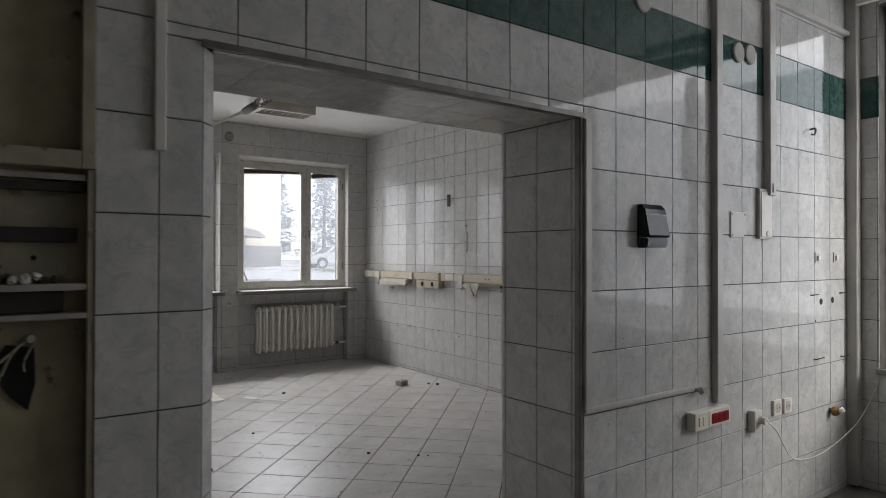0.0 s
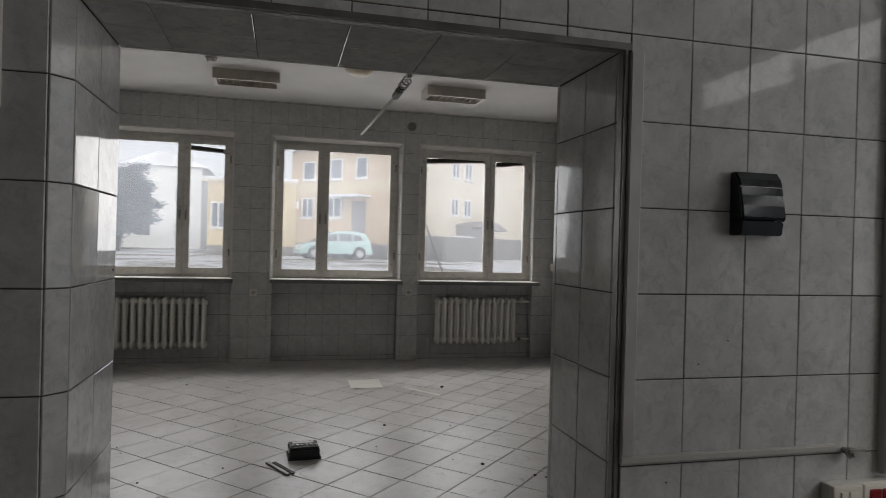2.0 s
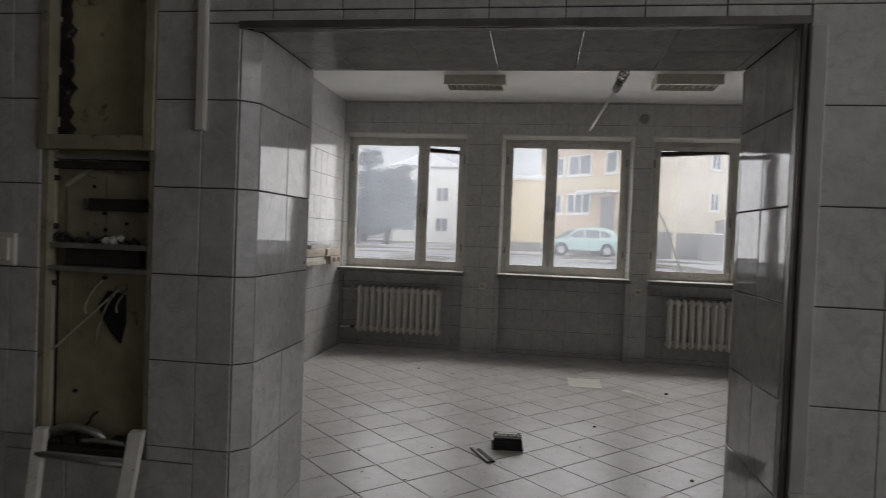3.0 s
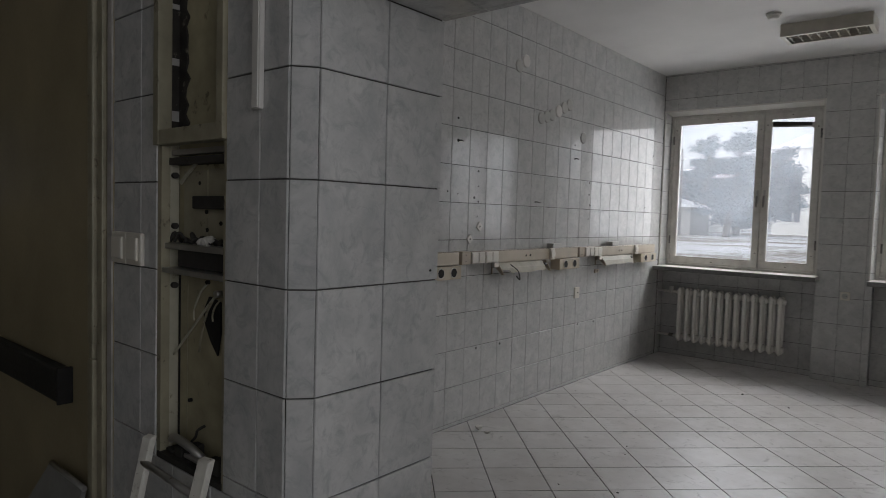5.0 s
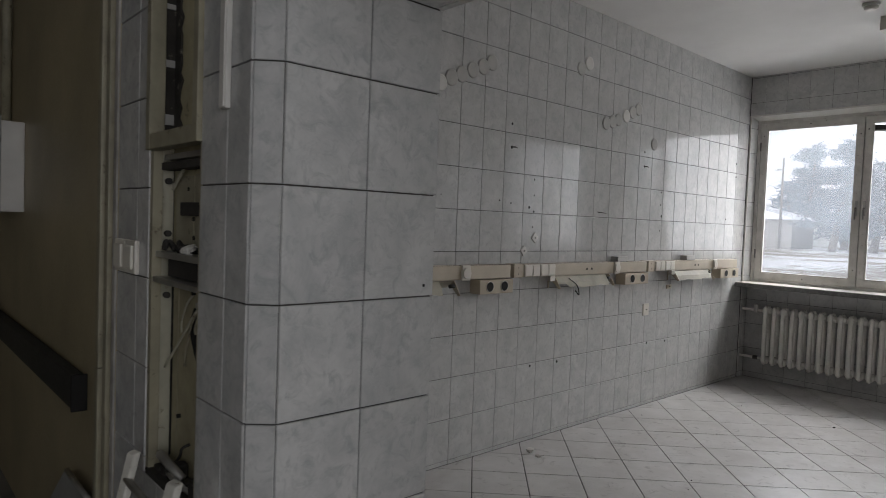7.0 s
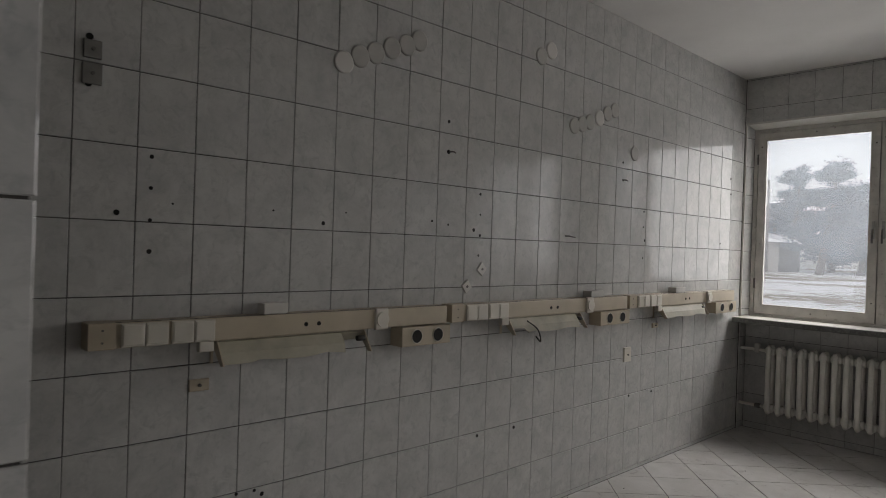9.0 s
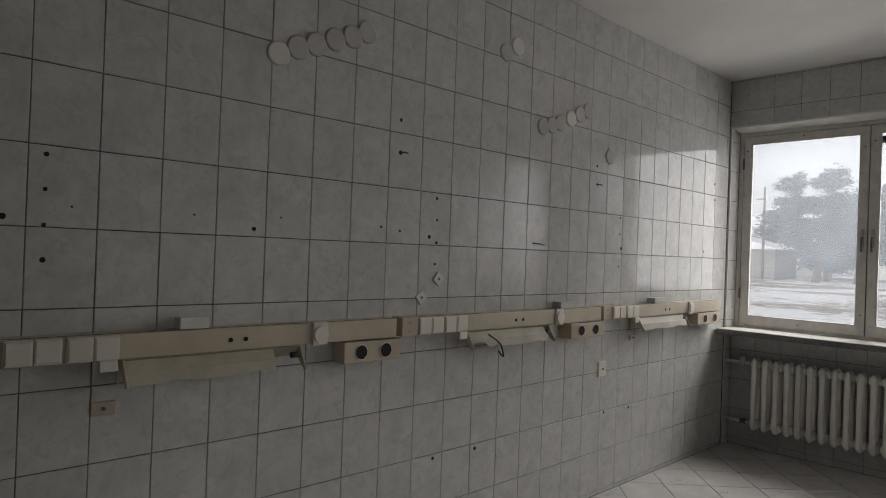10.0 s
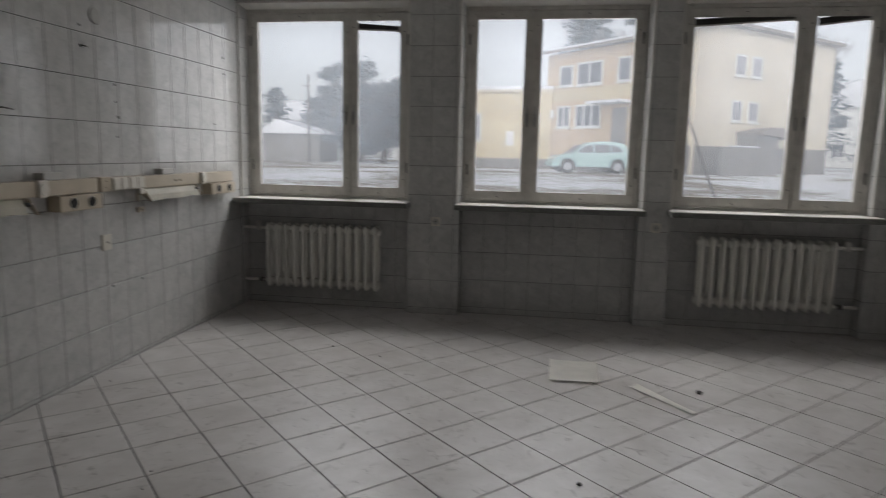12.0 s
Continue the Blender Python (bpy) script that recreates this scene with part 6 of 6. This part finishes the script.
def bare_tree(x, y, h, seed, snowy=False):
    """Leafless tree with forking limbs and a haze of twigs."""
    rng = random.Random(seed)
    t = thing("bare_tree", "leafless winter tree with forking branches", "tree", group="yard trees")
    limbs, tips = [], []
    def grow(p, d, l, r, level):
        q = p + d * l
        mid = p.lerp(q, 0.5) + Vector((rng.uniform(-1, 1), rng.uniform(-1, 1), 0)) * l * 0.06
        limbs.append(([p, mid, q], [r, r * 0.8, r * 0.62], level))
        if level == 4:
            tips.append(q)
            return
        for _ in range(3 if level < 3 else 4):
            e = (d + Vector((rng.uniform(-1, 1), rng.uniform(-1, 1), rng.uniform(-0.25, 0.7))) * 0.75).normalized()
            grow(p.lerp(q, rng.uniform(0.6, 1.0)), e, l * rng.uniform(0.55, 0.78), r * 0.55, level + 1)
    grow(Vector((x, y, GZ - 0.1)), Vector((0, 0, 1)), h * 0.32, h * 0.022, 0)
    trunk = [tube(p, 0, 6 if lv < 2 else 3, False, rr) for p, rr, lv in limbs if lv < 2]
    part("trunk", join(*trunk), M_BARK, t)
    verts, faces = [], []
    for p, rr, lv in limbs:
        if lv < 2:
            continue
        for a, b in ((p[0], p[1]), (p[1], p[2])):
            w = Vector((0.02 + rr[0] * 0.6, 0, 0))
            w2 = Vector((0, 0.02 + rr[0] * 0.6, 0.01))
            q = len(verts)
            verts += [a - w, a + w, b + w * 0.5, b - w * 0.5, a - w2, a + w2, b + w2 * 0.5, b - w2 * 0.5]
            faces += [(q, q + 1, q + 2, q + 3), (q + 4, q + 5, q + 6, q + 7)]
    me = bpy.data.meshes.new("crown")
    me.from_pydata(verts, [], faces)
    me.materials.append(M_TWIG)
    ob = new("crown", me)
    ob.parent = t


for k, (x, y, h, r) in enumerate(((4.0, 56, 15, 3.0), (-16.5, 52, 5.0, 2.2), (-21, 55, 6, 2.4), (-26, 58, 9, 2.6), (30, 62, 11, 3.0), (24, 60, 9, 2.6))):
    conifer(x, y, h, r, 20 + k)
pine(-11.3, 46, 6.9, 2.2, 71)
pine(-9.6, 48, 6.2, 2.4, 72)
pine(-17.2, 58, 8.5, 2.6, 73)
pine(-12.4, 52, 4.2, 2.2, 74)
pine(8.5, 60, 15.5, 3.6, 75)
pine(13.0, 63, 17.0, 4.2, 76)
pine(5.5, 62, 14.0, 3.2, 77)
for k, (x, y, h) in enumerate(((-20.0, 46, 7), (9.0, 60, 17), (14.0, 62, 18), (7.0, 58, 16), (-15, 60, 8), (-24, 50, 10), (20, 56, 14), (-33, 56, 12), (27, 50, 9))):
    bare_tree(x, y, h, 40 + k)


def hatchback(m, paint, label):
    """A small five-door hatchback, 4 m long: local x along the car (front at -x)."""
    car = thing("hatchback_car", label, "car", m)
    side = [(-1.95, 0.30), (-1.99, 0.52), (-1.90, 0.70), (-1.55, 0.84), (-1.05, 0.95), (-0.45, 1.34), (-0.05, 1.50), (0.55, 1.56), (1.20, 1.54), (1.66, 1.43), (1.90, 1.00), (1.96, 0.82), (1.97, 0.40), (1.88, 0.28)]
    bm = prism(side, (-0.82, 0.82), "y")
    for v in bm.verts:
        if v.co.z > 0.9:
            v.co.y *= 1 - 0.24 * (v.co.z - 0.9) / 0.6
    bmesh.ops.bevel(bm, geom=[e for e in bm.edges if abs(e.verts[0].co.y - e.verts[1].co.y) < 0.3], offset=0.045, segments=2, affect="EDGES")
    part("body", bm, paint, car)
    for s in (-1, 1):
        def quad(pts, name, mat):
            b = bmesh.new()
            lo = [b.verts.new((px, s * py, pz)) for px, py, pz in pts]
            hi = [b.verts.new((px, s * (py + 0.035), pz)) for px, py, pz in pts]
            n = len(pts)
            b.faces.new(lo)
            b.faces.new(hi[::-1])
            for k in range(n):
                b.faces.new((lo[k], hi[k], hi[(k + 1) % n], lo[(k + 1) % n]))
            bmesh.ops.recalc_face_normals(b, faces=b.faces[:])
            part(name, b, mat, car)
        quad([(-0.90, 0.793, 0.98), (0.0, 0.790, 0.99), (0.0, 0.655, 1.39), (-0.40, 0.672, 1.32)], "side_window", M_FARGLASS)
        quad([(0.09, 0.790, 0.99), (0.85, 0.786, 1.0), (0.85, 0.655, 1.39), (0.09, 0.655, 1.40)], "side_window", M_FARGLASS)
        quad([(0.93, 0.786, 1.01), (1.52, 0.770, 1.06), (1.30, 0.680, 1.30), (0.93, 0.656, 1.39)], "side_window", M_FARGLASS)
        for x in (-1.25, 1.27):
            part("wheel_arch", tube([(x, s * 0.70, 0.34), (x, s * 0.826, 0.34)], 0.37, 24), M_TYRE, car)
            w = part("wheel", tube([(x, s * 0.66, 0.30), (x, s * 0.840, 0.30)], 0.30, 24), M_TYRE, car)
            part("hubcap", tube([(x, s * 0.836, 0.30), (x, s * 0.850, 0.30)], 0.2, 18), M_SILVER, w)
        part("side_mirror", rbox(-0.92, -0.74, s * 0.86 - 0.08, s * 0.86 + 0.08, 0.93, 1.05, 0.02), paint, car)
        part("headlight", rbox(-1.99, -1.72, s * 0.6 - 0.13, s * 0.6 + 0.13, 0.62, 0.74, 0.02), M_SWITCH, car)
        part("tail_light", rbox(1.86, 1.99, s * 0.66 - 0.1, s * 0.66 + 0.1, 0.72, 0.98, 0.02), M_RED, car)
    part("bumper", rbox(-2.04, -1.9, -0.78, 0.78, 0.28, 0.52, 0.03), paint, car)
    part("bumper", rbox(1.9, 2.05, -0.78, 0.78, 0.28, 0.55, 0.03), paint, car)
    part("windscreen", prism([(-1.10, 0.95), (-0.57, 1.345), (-0.60, 1.36), (-1.14, 0.965)], (-0.60, 0.60), "y"), M_FARGLASS, car)
    return car


hatchback(pose(3.82, 36.3, GZ + 0.03, 0, 0, 12), M_TEAL, "pale teal five-door hatchback parked in the yard")
hatchback(pose(19.5, 38.5, GZ + 0.02, 0, 0, -4), M_SILVER, "silver car parked far across the yard")


def pole(x, y, h, label):
    p = thing("utility_pole", label, "pole", group="utility poles")
    part("post", tube([(x, y, GZ - 0.2), (x, y, GZ + h)], 0.1, 8, radii=[0.10, 0.06]), M_BARK, p)
    part("crossarm", boxes((x - 0.5, x + 0.1, y - 0.03, y + 0.03, GZ + h - 0.82, GZ + h - 0.76)), M_BARK, p)
    for dx in (-0.45, 0.12):
        part("insulator", tube([(x + dx, y, GZ + h - 0.78), (x + dx, y, GZ + h - 0.62)], 0.05, 8), M_WHITEWALL, p)


pole(-14.7, 46, 6.0, "wooden utility pole with a crossarm")
pole(24.5, 46, 7.6, "wooden utility pole with a crossarm")
solid("fallen_branch", tube(arc([(3.15, 10.0, 1.95), (3.28, 10.0, 1.70), (3.441, 10.0, 1.27), (3.62, 10.0, 0.85), (3.78, 10.0, 0.36)], 6), 0.013, 6), M_BARK, "bare stick leaning outside the window", "branch")

# ---- laid tiles ----
for field in TILE_FIELDS:
    lay_tiles(field)
lay_floor()
